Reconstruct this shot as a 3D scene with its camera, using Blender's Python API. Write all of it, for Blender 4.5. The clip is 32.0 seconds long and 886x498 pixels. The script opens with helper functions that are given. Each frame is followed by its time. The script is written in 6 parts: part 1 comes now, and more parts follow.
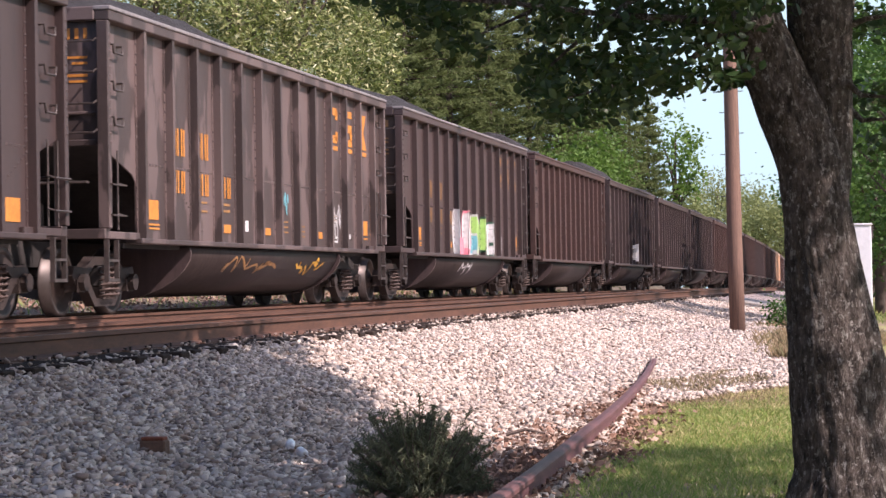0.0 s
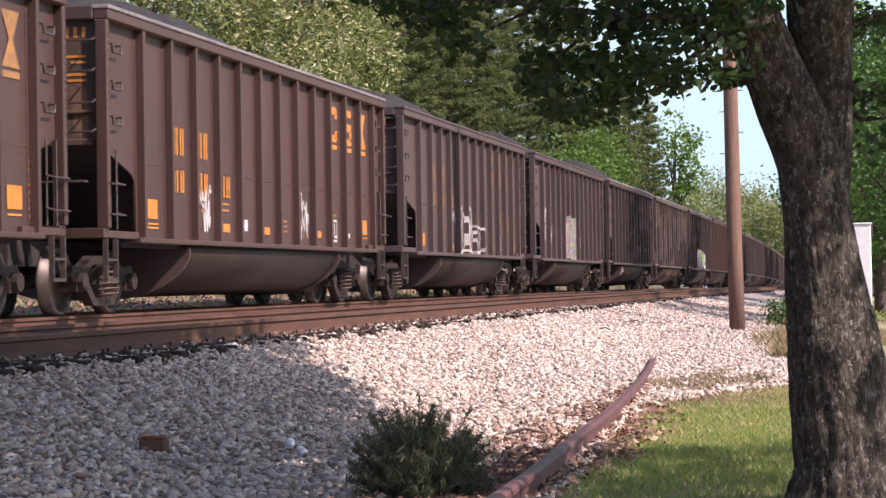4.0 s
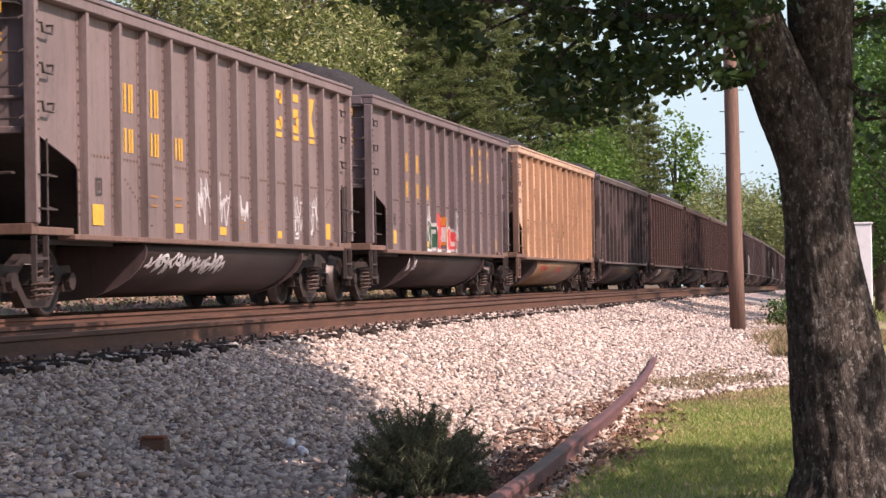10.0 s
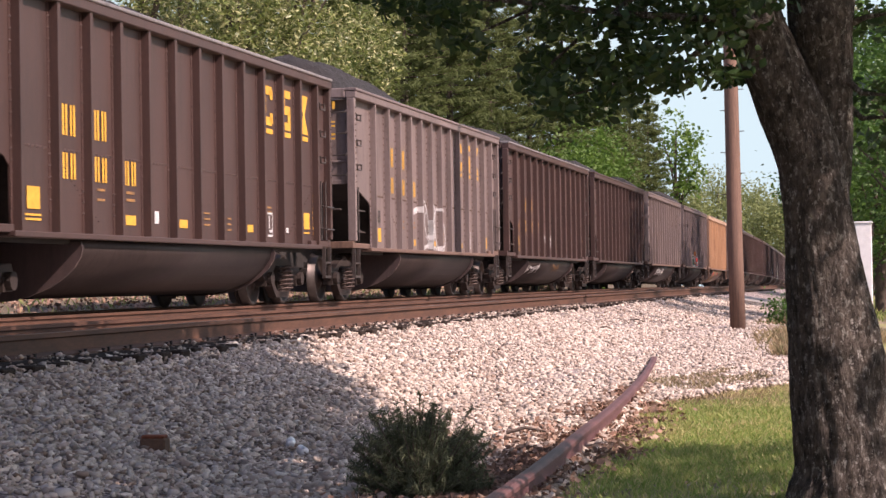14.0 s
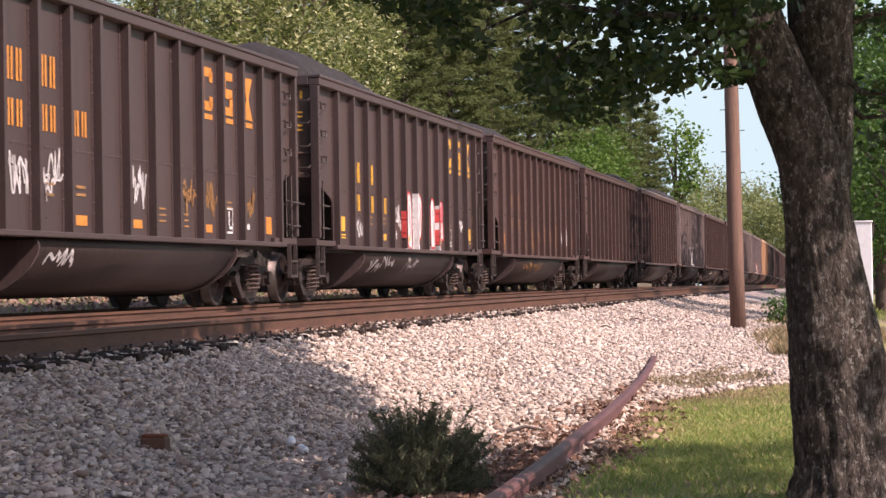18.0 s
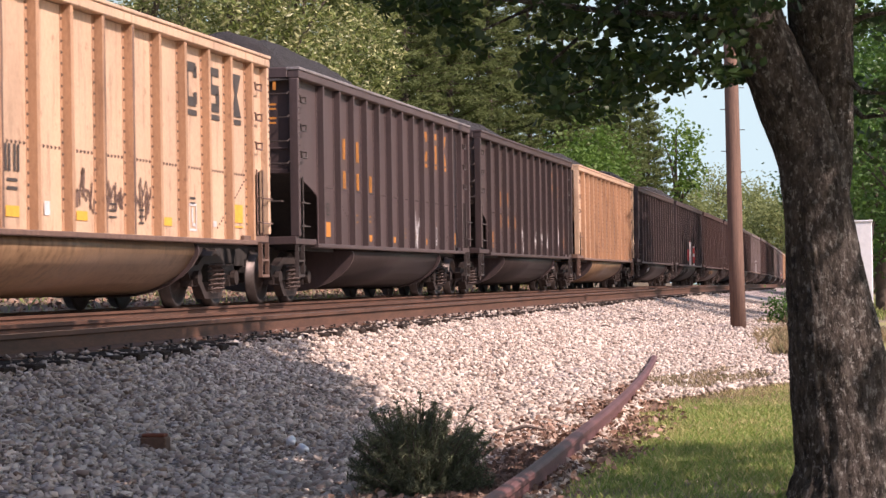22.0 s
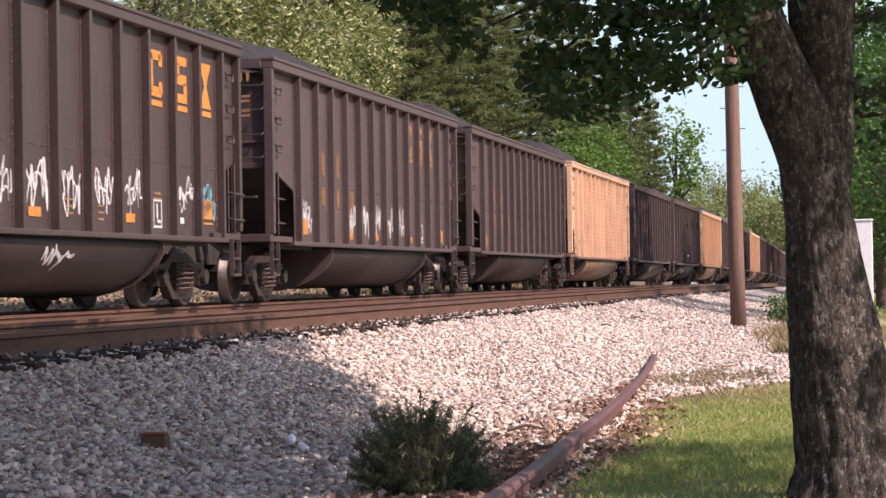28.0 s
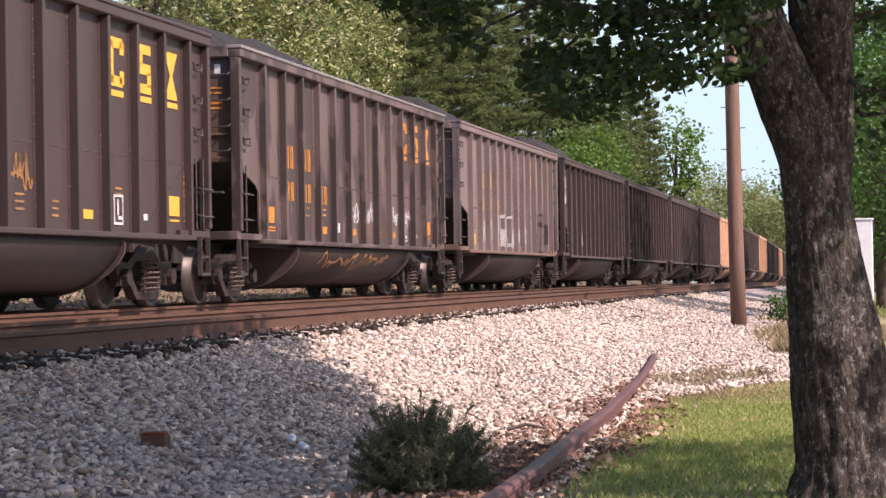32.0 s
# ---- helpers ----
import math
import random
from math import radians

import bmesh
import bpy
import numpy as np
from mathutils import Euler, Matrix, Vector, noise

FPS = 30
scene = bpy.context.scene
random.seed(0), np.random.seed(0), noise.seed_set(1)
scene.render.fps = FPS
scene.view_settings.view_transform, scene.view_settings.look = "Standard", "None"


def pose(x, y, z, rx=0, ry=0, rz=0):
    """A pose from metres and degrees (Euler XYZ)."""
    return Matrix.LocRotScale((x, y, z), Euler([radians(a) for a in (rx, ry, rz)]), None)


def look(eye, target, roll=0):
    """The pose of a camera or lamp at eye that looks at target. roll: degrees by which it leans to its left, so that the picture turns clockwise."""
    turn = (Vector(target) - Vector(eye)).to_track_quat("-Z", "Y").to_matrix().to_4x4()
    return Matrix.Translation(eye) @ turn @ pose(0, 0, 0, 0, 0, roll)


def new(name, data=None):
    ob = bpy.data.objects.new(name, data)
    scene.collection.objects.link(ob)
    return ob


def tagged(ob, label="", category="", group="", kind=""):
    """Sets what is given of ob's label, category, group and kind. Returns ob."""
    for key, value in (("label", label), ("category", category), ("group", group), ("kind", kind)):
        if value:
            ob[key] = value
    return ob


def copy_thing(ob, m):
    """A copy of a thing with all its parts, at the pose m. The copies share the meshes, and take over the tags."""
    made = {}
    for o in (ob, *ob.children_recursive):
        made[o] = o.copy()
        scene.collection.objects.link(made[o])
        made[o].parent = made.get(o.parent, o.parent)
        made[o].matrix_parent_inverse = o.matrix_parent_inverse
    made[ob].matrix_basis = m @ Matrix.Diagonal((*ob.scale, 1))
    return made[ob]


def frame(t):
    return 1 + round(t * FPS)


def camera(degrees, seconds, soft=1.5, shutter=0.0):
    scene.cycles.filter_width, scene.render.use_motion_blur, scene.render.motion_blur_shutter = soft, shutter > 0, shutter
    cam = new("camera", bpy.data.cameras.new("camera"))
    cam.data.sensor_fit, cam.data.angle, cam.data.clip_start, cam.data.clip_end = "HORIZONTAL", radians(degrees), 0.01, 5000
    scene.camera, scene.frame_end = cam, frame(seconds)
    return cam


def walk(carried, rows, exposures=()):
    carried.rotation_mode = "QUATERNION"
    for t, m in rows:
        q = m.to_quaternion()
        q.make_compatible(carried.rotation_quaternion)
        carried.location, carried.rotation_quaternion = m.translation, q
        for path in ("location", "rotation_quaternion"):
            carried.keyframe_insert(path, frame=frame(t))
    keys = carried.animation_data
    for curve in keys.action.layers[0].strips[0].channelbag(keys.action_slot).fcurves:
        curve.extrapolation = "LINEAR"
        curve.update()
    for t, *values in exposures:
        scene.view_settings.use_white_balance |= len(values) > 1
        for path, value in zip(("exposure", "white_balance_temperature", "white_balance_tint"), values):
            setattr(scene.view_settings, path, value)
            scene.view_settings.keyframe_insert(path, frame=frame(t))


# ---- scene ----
# ---------------------------------------------------------------- camera
EYE = (0.0, 0.0, 0.371)
YAW = 11.717          # degrees to the left of the track's direction
cam = camera(22.426, 32.0, soft=1.45, shutter=0.08)


def aim(dx, dy):
    """Camera pose; dx, dy: small drift of the picture, as seen by the tripod head."""
    k = math.degrees(1 / 3955.0)
    return pose(*EYE, 90 + 0.770 + dy * k, 0, YAW + dx * k) @ pose(0, 0, 0, 0, 0, -0.94)


walk(cam, [(0.0, aim(-0.5, 3.2)), (1.5, aim(-1.2, 3.4)), (3.0, aim(-1.2, 2.2)), (6.0, aim(-0.8, 1.8)), (9.0, aim(-0.2, 1.5)),
           (11.0, aim(0, 1.0)), (13.0, aim(0, 0.2)), (16.5, aim(0.3, -1.2)), (19.0, aim(0.6, -1.9)), (22.0, aim(0.8, -2.6)),
           (25.0, aim(1.0, -3.1)), (28.0, aim(1.2, -4.5)), (30.0, aim(1.3, -4.9)), (32.0, aim(1.6, -6.0))],
     exposures=[(0.0, 0.74, 6200, 27), (3.0, 0.72, 6250, 27), (6.0, 0.72, 6450, 28), (9.0, 0.57, 6600, 29), (13.0, 0.57, 6650, 29), (17.0, 0.60, 6650, 29), (19.0, 0.55, 6650, 28), (23.0, 0.57, 6550, 27), (28.0, 0.65, 6450, 27), (32.0, 0.68, 6450, 27)])

# ---------------------------------------------------------------- light
SUN_AZ, SUN_EL = 112.0, 42.0     # azimuth to the right of the track's direction
world = bpy.data.worlds.new("world")
scene.world = world
world.use_nodes = True
wn = world.node_tree.nodes
sky = wn.new("ShaderNodeTexSky")
sky.sky_type = "NISHITA"
sky.sun_disc = False
sky.sun_elevation = radians(SUN_EL)
sky.sun_rotation = radians(SUN_AZ)
sky.dust_density = 1.2
sky.air_density = 1.2
wn["Background"].inputs["Strength"].default_value = 0.118
world.node_tree.links.new(sky.outputs[0], wn["Background"].inputs["Color"])
sun_data = bpy.data.lights.new("sun", "SUN")
sun_data.energy = 4.7
sun_data.angle = radians(0.55)
sun_data.color = (1.0, 0.88, 0.75)
sun = new("sun", sun_data)
sdir = Vector((math.sin(radians(SUN_AZ)) * math.cos(radians(SUN_EL)), math.cos(radians(SUN_AZ)) * math.cos(radians(SUN_EL)), math.sin(radians(SUN_EL))))
sun.matrix_world = look(sdir * 60, (0, 0, 0))

# ---------------------------------------------------------------- plan
CURVE, CREST, GRADE = -0.00013, -0.00005, 0.0008
BEND_END = 260.0
FAR_TRACK, NEAR_TRACK = -10.87, -7.215      # track centre lines at the camera
PITCH = 16.18                                # car length over the couplers


def bend(s):
    """Sideways shift, rise and heading of the line s metres ahead of the camera."""
    q = min(max(s, 0.0), BEND_END)
    over = s - q
    return (0.5 * CURVE * q * q + CURVE * q * over,
            GRADE * q + 0.5 * CREST * q * q + (GRADE + CREST * q) * over * (1 if s > 0 else 0),
            CURVE * q, (GRADE + CREST * q) * (1 if s > 0 else 0))


def ground_z(x, s):
    """Height of the ground, rail head = 0."""
    dx, dz, _, _ = bend(s)
    lat = -(x - dx)
    pts = ((-60, -0.5), (-4, -0.62), (1.0, -0.70), (2.2, -0.73), (3.6, -0.71), (5.6, -0.35), (5.95, -0.25), (6.05, -0.235), (6.5, -0.235), (12.2, -0.235), (13.6, -0.5),
           (15.0, -0.35), (17.5, 0.25), (24, 0.9), (60, 2.0), (400, 6.0))
    for (a, za), (b, zb) in zip(pts, pts[1:]):
        if lat <= b:
            return za + (zb - za) * max(0.0, (lat - a) / (b - a)) + dz
    return pts[-1][1] + dz


# ---------------------------------------------------------------- helpers
def mat(name, build):
    m = bpy.data.materials.new(name)
    m.use_nodes = True
    nt = m.node_tree
    build(nt, nt.nodes["Principled BSDF"])
    return m


def ramp(nt, fac, stops):
    r = nt.nodes.new("ShaderNodeValToRGB")
    e = r.color_ramp.elements
    e[0].position, e[0].color = stops[0][0], (*stops[0][1], 1)
    e[1].position, e[1].color = stops[-1][0], (*stops[-1][1], 1)
    for p, c in stops[1:-1]:
        n = e.new(p)
        n.color = (*c, 1)
    nt.links.new(fac, r.inputs[0])
    return r.outputs[0]


def tex(nt, scale, detail=4, stretch=(1, 1, 1), rough=0.6, shift=None, coord="Object"):
    c = nt.nodes.new("ShaderNodeTexCoord")
    mp = nt.nodes.new("ShaderNodeMapping")
    mp.inputs["Scale"].default_value = stretch
    nt.links.new(c.outputs[coord], mp.inputs["Vector"])
    if shift is not None:
        nt.links.new(shift, mp.inputs["Location"])
    n = nt.nodes.new("ShaderNodeTexNoise")
    n.inputs["Scale"].default_value = scale
    n.inputs["Detail"].default_value = detail
    n.inputs["Roughness"].default_value = rough
    nt.links.new(mp.outputs[0], n.inputs["Vector"])
    return n.outputs["Fac"]


def blend(nt, fac, a, b, how="MIX"):
    m = nt.nodes.new("ShaderNodeMix")
    m.data_type = "RGBA"
    m.blend_type = how
    for sock, v in ((m.inputs[0], fac), (m.inputs[6], a), (m.inputs[7], b)):
        if isinstance(v, (int, float)):
            sock.default_value = v
        elif isinstance(v, tuple):
            sock.default_value = (*v, 1)
        else:
            nt.links.new(v, sock)
    return m.outputs[2]


def bump(nt, bsdf, fac, strength, distance=0.01):
    b = nt.nodes.new("ShaderNodeBump")
    b.inputs["Strength"].default_value = strength
    b.inputs["Distance"].default_value = distance
    nt.links.new(fac, b.inputs["Height"])
    nt.links.new(b.outputs[0], bsdf.inputs["Normal"])


def thing_shift(nt):
    """A vector that differs from object to object."""
    o = nt.nodes.new("ShaderNodeObjectInfo")
    v = nt.nodes.new("ShaderNodeVectorMath")
    v.operation = "SCALE"
    cmb = nt.nodes.new("ShaderNodeCombineXYZ")
    for i in range(3):
        nt.links.new(o.outputs["Random"], cmb.inputs[i])
    nt.links.new(cmb.outputs[0], v.inputs[0])
    v.inputs["Scale"].default_value = 37.0
    return v.outputs[0]


def car_paint(name, base, worn, dirt, patch=0.62, rough=0.55, peel=0.0, low=0.36, grime=0.0):
    def build(nt, b):
        sh = thing_shift(nt)
        streak = tex(nt, 2.2, 6, (3.5, 3.5, 0.35), 0.65, sh)
        fine = tex(nt, 22, 5, (1, 1, 0.5), 0.7)
        big = tex(nt, 0.7, 3, (1, 1, 0.6), 0.5, sh)
        c = ramp(nt, streak, [(low, dirt), (low + 0.16, base), (0.66, base), (0.66 + 0.2 * patch, worn)])
        if peel:
            flake = tex(nt, 1.25, 5, (1.3, 1.0, 0.42), 0.55, sh)
            c = blend(nt, ramp(nt, flake, [(0.60 - peel * 0.1, (0, 0, 0)), (0.625 - peel * 0.1, (0.85, 0.85, 0.85))]), c, worn)
        c = blend(nt, 0.45, c, ramp(nt, fine, [(0.3, tuple(v * 0.6 for v in base)), (0.72, tuple(min(1, v * 1.35) for v in base))]))
        c = blend(nt, 0.55, c, ramp(nt, big, [(0.3, (0.62, 0.6, 0.6)), (0.7, (1.2, 1.18, 1.15))]), "MULTIPLY")
        if grime:
            spots = tex(nt, 5.5, 6, (1, 1, 0.6), 0.72, sh)
            c = blend(nt, ramp(nt, spots, [(0.62 - grime, (0, 0, 0)), (0.74 - grime, (0.8, 0.8, 0.8))]), c, dirt)
        nt.links.new(c, b.inputs["Base Color"])
        b.inputs["Roughness"].default_value = rough
        b.inputs["Sheen Weight"].default_value = 0.2
        b.inputs["Sheen Roughness"].default_value = 0.4
        b.inputs["Sheen Tint"].default_value = (0.8, 0.56, 0.48, 1)
        bump(nt, b, fine, 0.12, 0.01)
    return mat(name, build)


def plain(name, a, b_, scale, rough=0.7, metal=0.0, bumpy=0.2, stretch=(1, 1, 1), dist=0.01, shine=0.5):
    def build(nt, b):
        sh = thing_shift(nt)
        n1 = tex(nt, scale, 6, stretch, 0.65, sh)
        n2 = tex(nt, scale * 7, 3, stretch, 0.6, sh)
        c = ramp(nt, n1, [(0.32, a), (0.68, b_)])
        c = blend(nt, 0.35, c, ramp(nt, n2, [(0.3, a), (0.7, b_)]))
        nt.links.new(c, b.inputs["Base Color"])
        b.inputs["Roughness"].default_value = rough
        b.inputs["Metallic"].default_value = metal
        b.inputs["Specular IOR Level"].default_value = shine
        bump(nt, b, n2, bumpy, dist)
    return mat(name, build)


def island(name, colors, rough=0.8, translucent=0.0, fine=40):
    """Colour that varies from piece to piece of one mesh."""
    def build(nt, b):
        g = nt.nodes.new("ShaderNodeNewGeometry")
        c = ramp(nt, g.outputs["Random Per Island"], [(i / max(1, len(colors) - 1), k) for i, k in enumerate(colors)])
        n = tex(nt, fine, 3)
        c = blend(nt, 0.5, c, ramp(nt, n, [(0.3, (0.7, 0.7, 0.7)), (0.7, (1.25, 1.25, 1.25))]), "MULTIPLY")
        nt.links.new(c, b.inputs["Base Color"])
        b.inputs["Roughness"].default_value = rough
        if translucent:
            t = nt.nodes.new("ShaderNodeBsdfTranslucent")
            nt.links.new(c, t.inputs["Color"])
            m = nt.nodes.new("ShaderNodeMixShader")
            m.inputs[0].default_value = translucent
            nt.links.new(b.outputs[0], m.inputs[1])
            nt.links.new(t.outputs[0], m.inputs[2])
            nt.links.new(m.outputs[0], nt.nodes["Material Output"].inputs["Surface"])
    return mat(name, build)


def part(name, bm, material, parent, label=""):
    """Links a bmesh (or a ready mesh) as one mesh object under a thing or part."""
    if isinstance(bm, bpy.types.Mesh):
        me = bm
    else:
        me = bpy.data.meshes.new(name)
        bm.to_mesh(me)
        bm.free()
    if material is not None and not me.materials:
        me.materials.append(material)
    ob = new(name, me)
    ob.parent = parent
    if label:
        ob["label"] = label
    return ob


def box(bm, x0, x1, y0, y1, z0, z1):
    v = [bm.verts.new((x, y, z)) for x in (x0, x1) for y in (y0, y1) for z in (z0, z1)]
    for f in ((0, 1, 3, 2), (4, 6, 7, 5), (0, 4, 5, 1), (2, 3, 7, 6), (0, 2, 6, 4), (1, 5, 7, 3)):
        bm.faces.new([v[i] for i in f])
    return v


def boxes(*rows, bevel=0.0):
    bm = bmesh.new()
    for r in rows:
        box(bm, *r)
    if bevel:
        bmesh.ops.bevel(bm, geom=bm.edges[:], offset=bevel, segments=1, affect="EDGES")
    bm.normal_update()
    return bm


def prism(bm, outline, axis, a, b):
    """Extrude an outline of 2D points along an axis (0 x, 1 y, 2 z) from a to b."""
    def at(p, t):
        q = list(p)
        q.insert(axis, t)
        return bm.verts.new(q)
    lo, hi = [at(p, a) for p in outline], [at(p, b) for p in outline]
    n = len(outline)
    bm.faces.new(lo)
    bm.faces.new(list(reversed(hi)))
    for i in range(n):
        bm.faces.new((lo[(i + 1) % n], lo[i], hi[i], hi[(i + 1) % n]))
    bmesh.ops.recalc_face_normals(bm, faces=bm.faces[:])
    return bm


def tube(bm, pts, radii, sides=6, caps=True):
    """A round bar along points."""
    rings = []
    pts = [Vector(p) for p in pts]
    for i, p in enumerate(pts):
        d = (pts[min(i + 1, len(pts) - 1)] - pts[max(i - 1, 0)]).normalized()
        u = d.orthogonal().normalized() if abs(d.z) > 0.95 else d.cross(Vector((0, 0, 1))).normalized()
        w = d.cross(u)
        r = radii[i] if isinstance(radii, (list, tuple)) else radii
        rings.append([bm.verts.new(p + (u * math.cos(2 * math.pi * k / sides) + w * math.sin(2 * math.pi * k / sides)) * r) for k in range(sides)])
    for a, b in zip(rings, rings[1:]):
        for k in range(sides):
            f = bm.faces.new((a[k], a[(k + 1) % sides], b[(k + 1) % sides], b[k]))
            f.smooth = sides > 6
    if caps:
        bm.faces.new(list(reversed(rings[0])))
        bm.faces.new(rings[-1])
    return bm


def lathe(bm, profile, sides=20, axis=1):
    """Turn a profile of (radius, offset) about the y axis."""
    rings = []
    for r, o in profile:
        rings.append([bm.verts.new((r * math.sin(2 * math.pi * k / sides), o, r * math.cos(2 * math.pi * k / sides))) for k in range(sides)])
    for a, b in zip(rings, rings[1:]):
        for k in range(sides):
            f = bm.faces.new((a[k], a[(k + 1) % sides], b[(k + 1) % sides], b[k]))
            f.smooth = True
    bm.faces.new(list(reversed(rings[0])))
    bm.faces.new(rings[-1])
    bmesh.ops.recalc_face_normals(bm, faces=bm.faces[:])
    return bm


def soup(name, verts, faces, material, smooth=False):
    """A mesh from numpy arrays: verts (n, 3), faces (m, 3 or 4)."""
    me = bpy.data.meshes.new(name)
    n, k = faces.shape
    me.vertices.add(len(verts))
    me.vertices.foreach_set("co", np.asarray(verts, np.float32).ravel())
    me.loops.add(n * k)
    me.loops.foreach_set("vertex_index", np.asarray(faces, np.int32).ravel())
    me.polygons.add(n)
    me.polygons.foreach_set("loop_start", np.arange(0, n * k, k, dtype=np.int32))
    me.update(calc_edges=True)
    me.materials.append(material)
    return me


def sweep(bm, outline, path):
    """Sweep an outline of (side, up) points along a path of (x, y, z, heading)."""
    rings = []
    for x, y, z, h in path:
        rings.append([bm.verts.new((x + a * math.cos(h), y + a * math.sin(h), z + u)) for a, u in outline])
    n = len(outline)
    for a, b in zip(rings, rings[1:]):
        for k in range(n):
            bm.faces.new((a[k], a[(k + 1) % n], b[(k + 1) % n], b[k]))
    bm.faces.new(rings[0])
    bm.faces.new(list(reversed(rings[-1])))
    bmesh.ops.recalc_face_normals(bm, faces=bm.faces[:])
    return bm


# ---------------------------------------------------------------- materials
M_BROWN = car_paint("paint_brown", (0.053, 0.026, 0.022), (0.087, 0.051, 0.044), (0.027, 0.015, 0.013))
M_GREY = car_paint("paint_grey", (0.059, 0.039, 0.039), (0.108, 0.075, 0.073), (0.032, 0.023, 0.023))
M_DARK = car_paint("paint_dark", (0.041, 0.025, 0.024), (0.074, 0.049, 0.048), (0.021, 0.015, 0.015))
M_PALE = car_paint("paint_pale", (0.174, 0.134, 0.128), (0.244, 0.197, 0.188), (0.081, 0.058, 0.051), 0.62, 0.55, 0.0, 0.34, 0.02)
M_FADED = car_paint("paint_faded", (0.043, 0.030, 0.028), (0.174, 0.125, 0.117), (0.030, 0.021, 0.020), 0.5, 0.55, 0.9)
M_MID = car_paint("paint_mid_grey", (0.147, 0.114, 0.115), (0.198, 0.161, 0.161), (0.079, 0.060, 0.060))
M_END = car_paint("paint_rusty_end", (0.085, 0.05, 0.034), (0.24, 0.13, 0.07), (0.045, 0.03, 0.024), 0.4, 0.7, 0.5)
M_RUST = plain("fresh_rust", (0.10, 0.028, 0.014), (0.28, 0.085, 0.04), 20, 0.9)
M_TAN = car_paint("paint_tan", (0.58, 0.375, 0.245), (0.64, 0.46, 0.335), (0.30, 0.165, 0.10), 0.62, 0.5, 0.0, 0.26)
M_RUSTY_TAN = car_paint("paint_tan_rusty", (0.55, 0.375, 0.25), (0.64, 0.50, 0.38), (0.21, 0.105, 0.058), 0.4, 0.6, 0.0, 0.30, 0.03)
M_OLD_TAN = car_paint("paint_tan_old", (0.53, 0.37, 0.255), (0.66, 0.54, 0.43), (0.15, 0.075, 0.042), 0.3, 0.65, 0.0, 0.34, 0.05)
M_SILL = car_paint("paint_sill_rust", (0.15, 0.088, 0.064), (0.26, 0.17, 0.125), (0.07, 0.04, 0.03), 0.5, 0.65)
# rust, darkened further for the small shadow at each rivet head
M_RIVET = plain("rivet_rust_shade", (0.05, 0.03, 0.022), (0.14, 0.085, 0.06), 9, 0.7)
M_CHORD = car_paint("paint_chord", (0.20, 0.185, 0.185), (0.4, 0.38, 0.37), (0.08, 0.07, 0.07), 0.3)
M_FRAME = plain("truck_steel", (0.011, 0.006, 0.005), (0.036, 0.022, 0.017), 5, 0.75, 0.0, 0.3)
M_UNDER = plain("underframe", (0.012, 0.010, 0.009), (0.04, 0.033, 0.03), 4, 0.85, 0.0, 0.2)
M_SPRING = plain("spring_steel", (0.058, 0.038, 0.032), (0.144, 0.105, 0.091), 8, 0.6, 0.2, 0.2)
M_WHEEL = plain("wheel_steel", (0.016, 0.010, 0.008), (0.050, 0.032, 0.025), 6, 0.6, 0.3, 0.2)
M_TREAD = plain("wheel_rim", (0.036, 0.027, 0.024), (0.101, 0.081, 0.073), 6, 0.45, 0.6, 0.1)
M_COAL = plain("coal", (0.011, 0.009, 0.009), (0.046, 0.038, 0.037), 9, 0.8, 0.0, 1.0, (1, 1, 1), 0.05)
M_ORANGE = plain("decal_orange", (0.36, 0.14, 0.025), (0.62, 0.24, 0.035), 7, 0.6)
M_YELLOW = plain("decal_yellow", (0.52, 0.27, 0.03), (0.78, 0.42, 0.05), 7, 0.6)
M_FAINT = plain("decal_faint", (0.13, 0.08, 0.05), (0.42, 0.2, 0.05), 9, 0.65)
M_BLACK = plain("decal_black", (0.03, 0.025, 0.022), (0.075, 0.06, 0.055), 7, 0.6)
M_WHITE = plain("decal_white", (0.42, 0.4, 0.4), (0.72, 0.7, 0.69), 9, 0.6)
M_CYAN = plain("decal_cyan", (0.1, 0.28, 0.34), (0.2, 0.5, 0.55), 7, 0.6)
M_RED = plain("decal_red", (0.42, 0.03, 0.03), (0.62, 0.08, 0.07), 7, 0.6)
M_GREEN = plain("decal_green", (0.02, 0.06, 0.04), (0.05, 0.13, 0.08), 7, 0.6)
M_LIME = plain("decal_lime", (0.25, 0.42, 0.1), (0.42, 0.62, 0.2), 7, 0.6)
M_PINK = plain("decal_pink", (0.62, 0.16, 0.22), (0.8, 0.3, 0.35), 7, 0.6)
M_GHOST = plain("decal_thin_white", (0.16, 0.145, 0.145), (0.5, 0.47, 0.46), 6, 0.6)
M_OLIVE = plain("decal_olive", (0.12, 0.09, 0.03), (0.3, 0.22, 0.08), 6, 0.6)
M_RIB_TAN = car_paint("paint_tan_ribs", (0.415, 0.240, 0.138), (0.561, 0.377, 0.248), (0.183, 0.098, 0.058), 0.5, 0.65, 0.0, 0.3, 0.03)
M_TIE_STRIP = plain("tie_strip", (0.010, 0.007, 0.0055), (0.036, 0.024, 0.019), 11, 0.95, 0.0, 0.6, (1, 1, 1), 0.02, 0.1)
M_RAIL = plain("rail_rust", (0.045, 0.020, 0.012), (0.135, 0.060, 0.034), 3, 0.75, 0.0, 0.2, (2, 0.4, 2))
M_RAILTOP = plain("rail_head", (0.075, 0.05, 0.043), (0.17, 0.125, 0.11), 3, 0.35, 0.7, 0.05, (2, 0.3, 2))
M_OLDRAIL = plain("old_rail", (0.065, 0.025, 0.026), (0.164, 0.075, 0.074), 5, 0.6, 0.0, 0.25, (2, 0.6, 2), 0.008, 0.25)
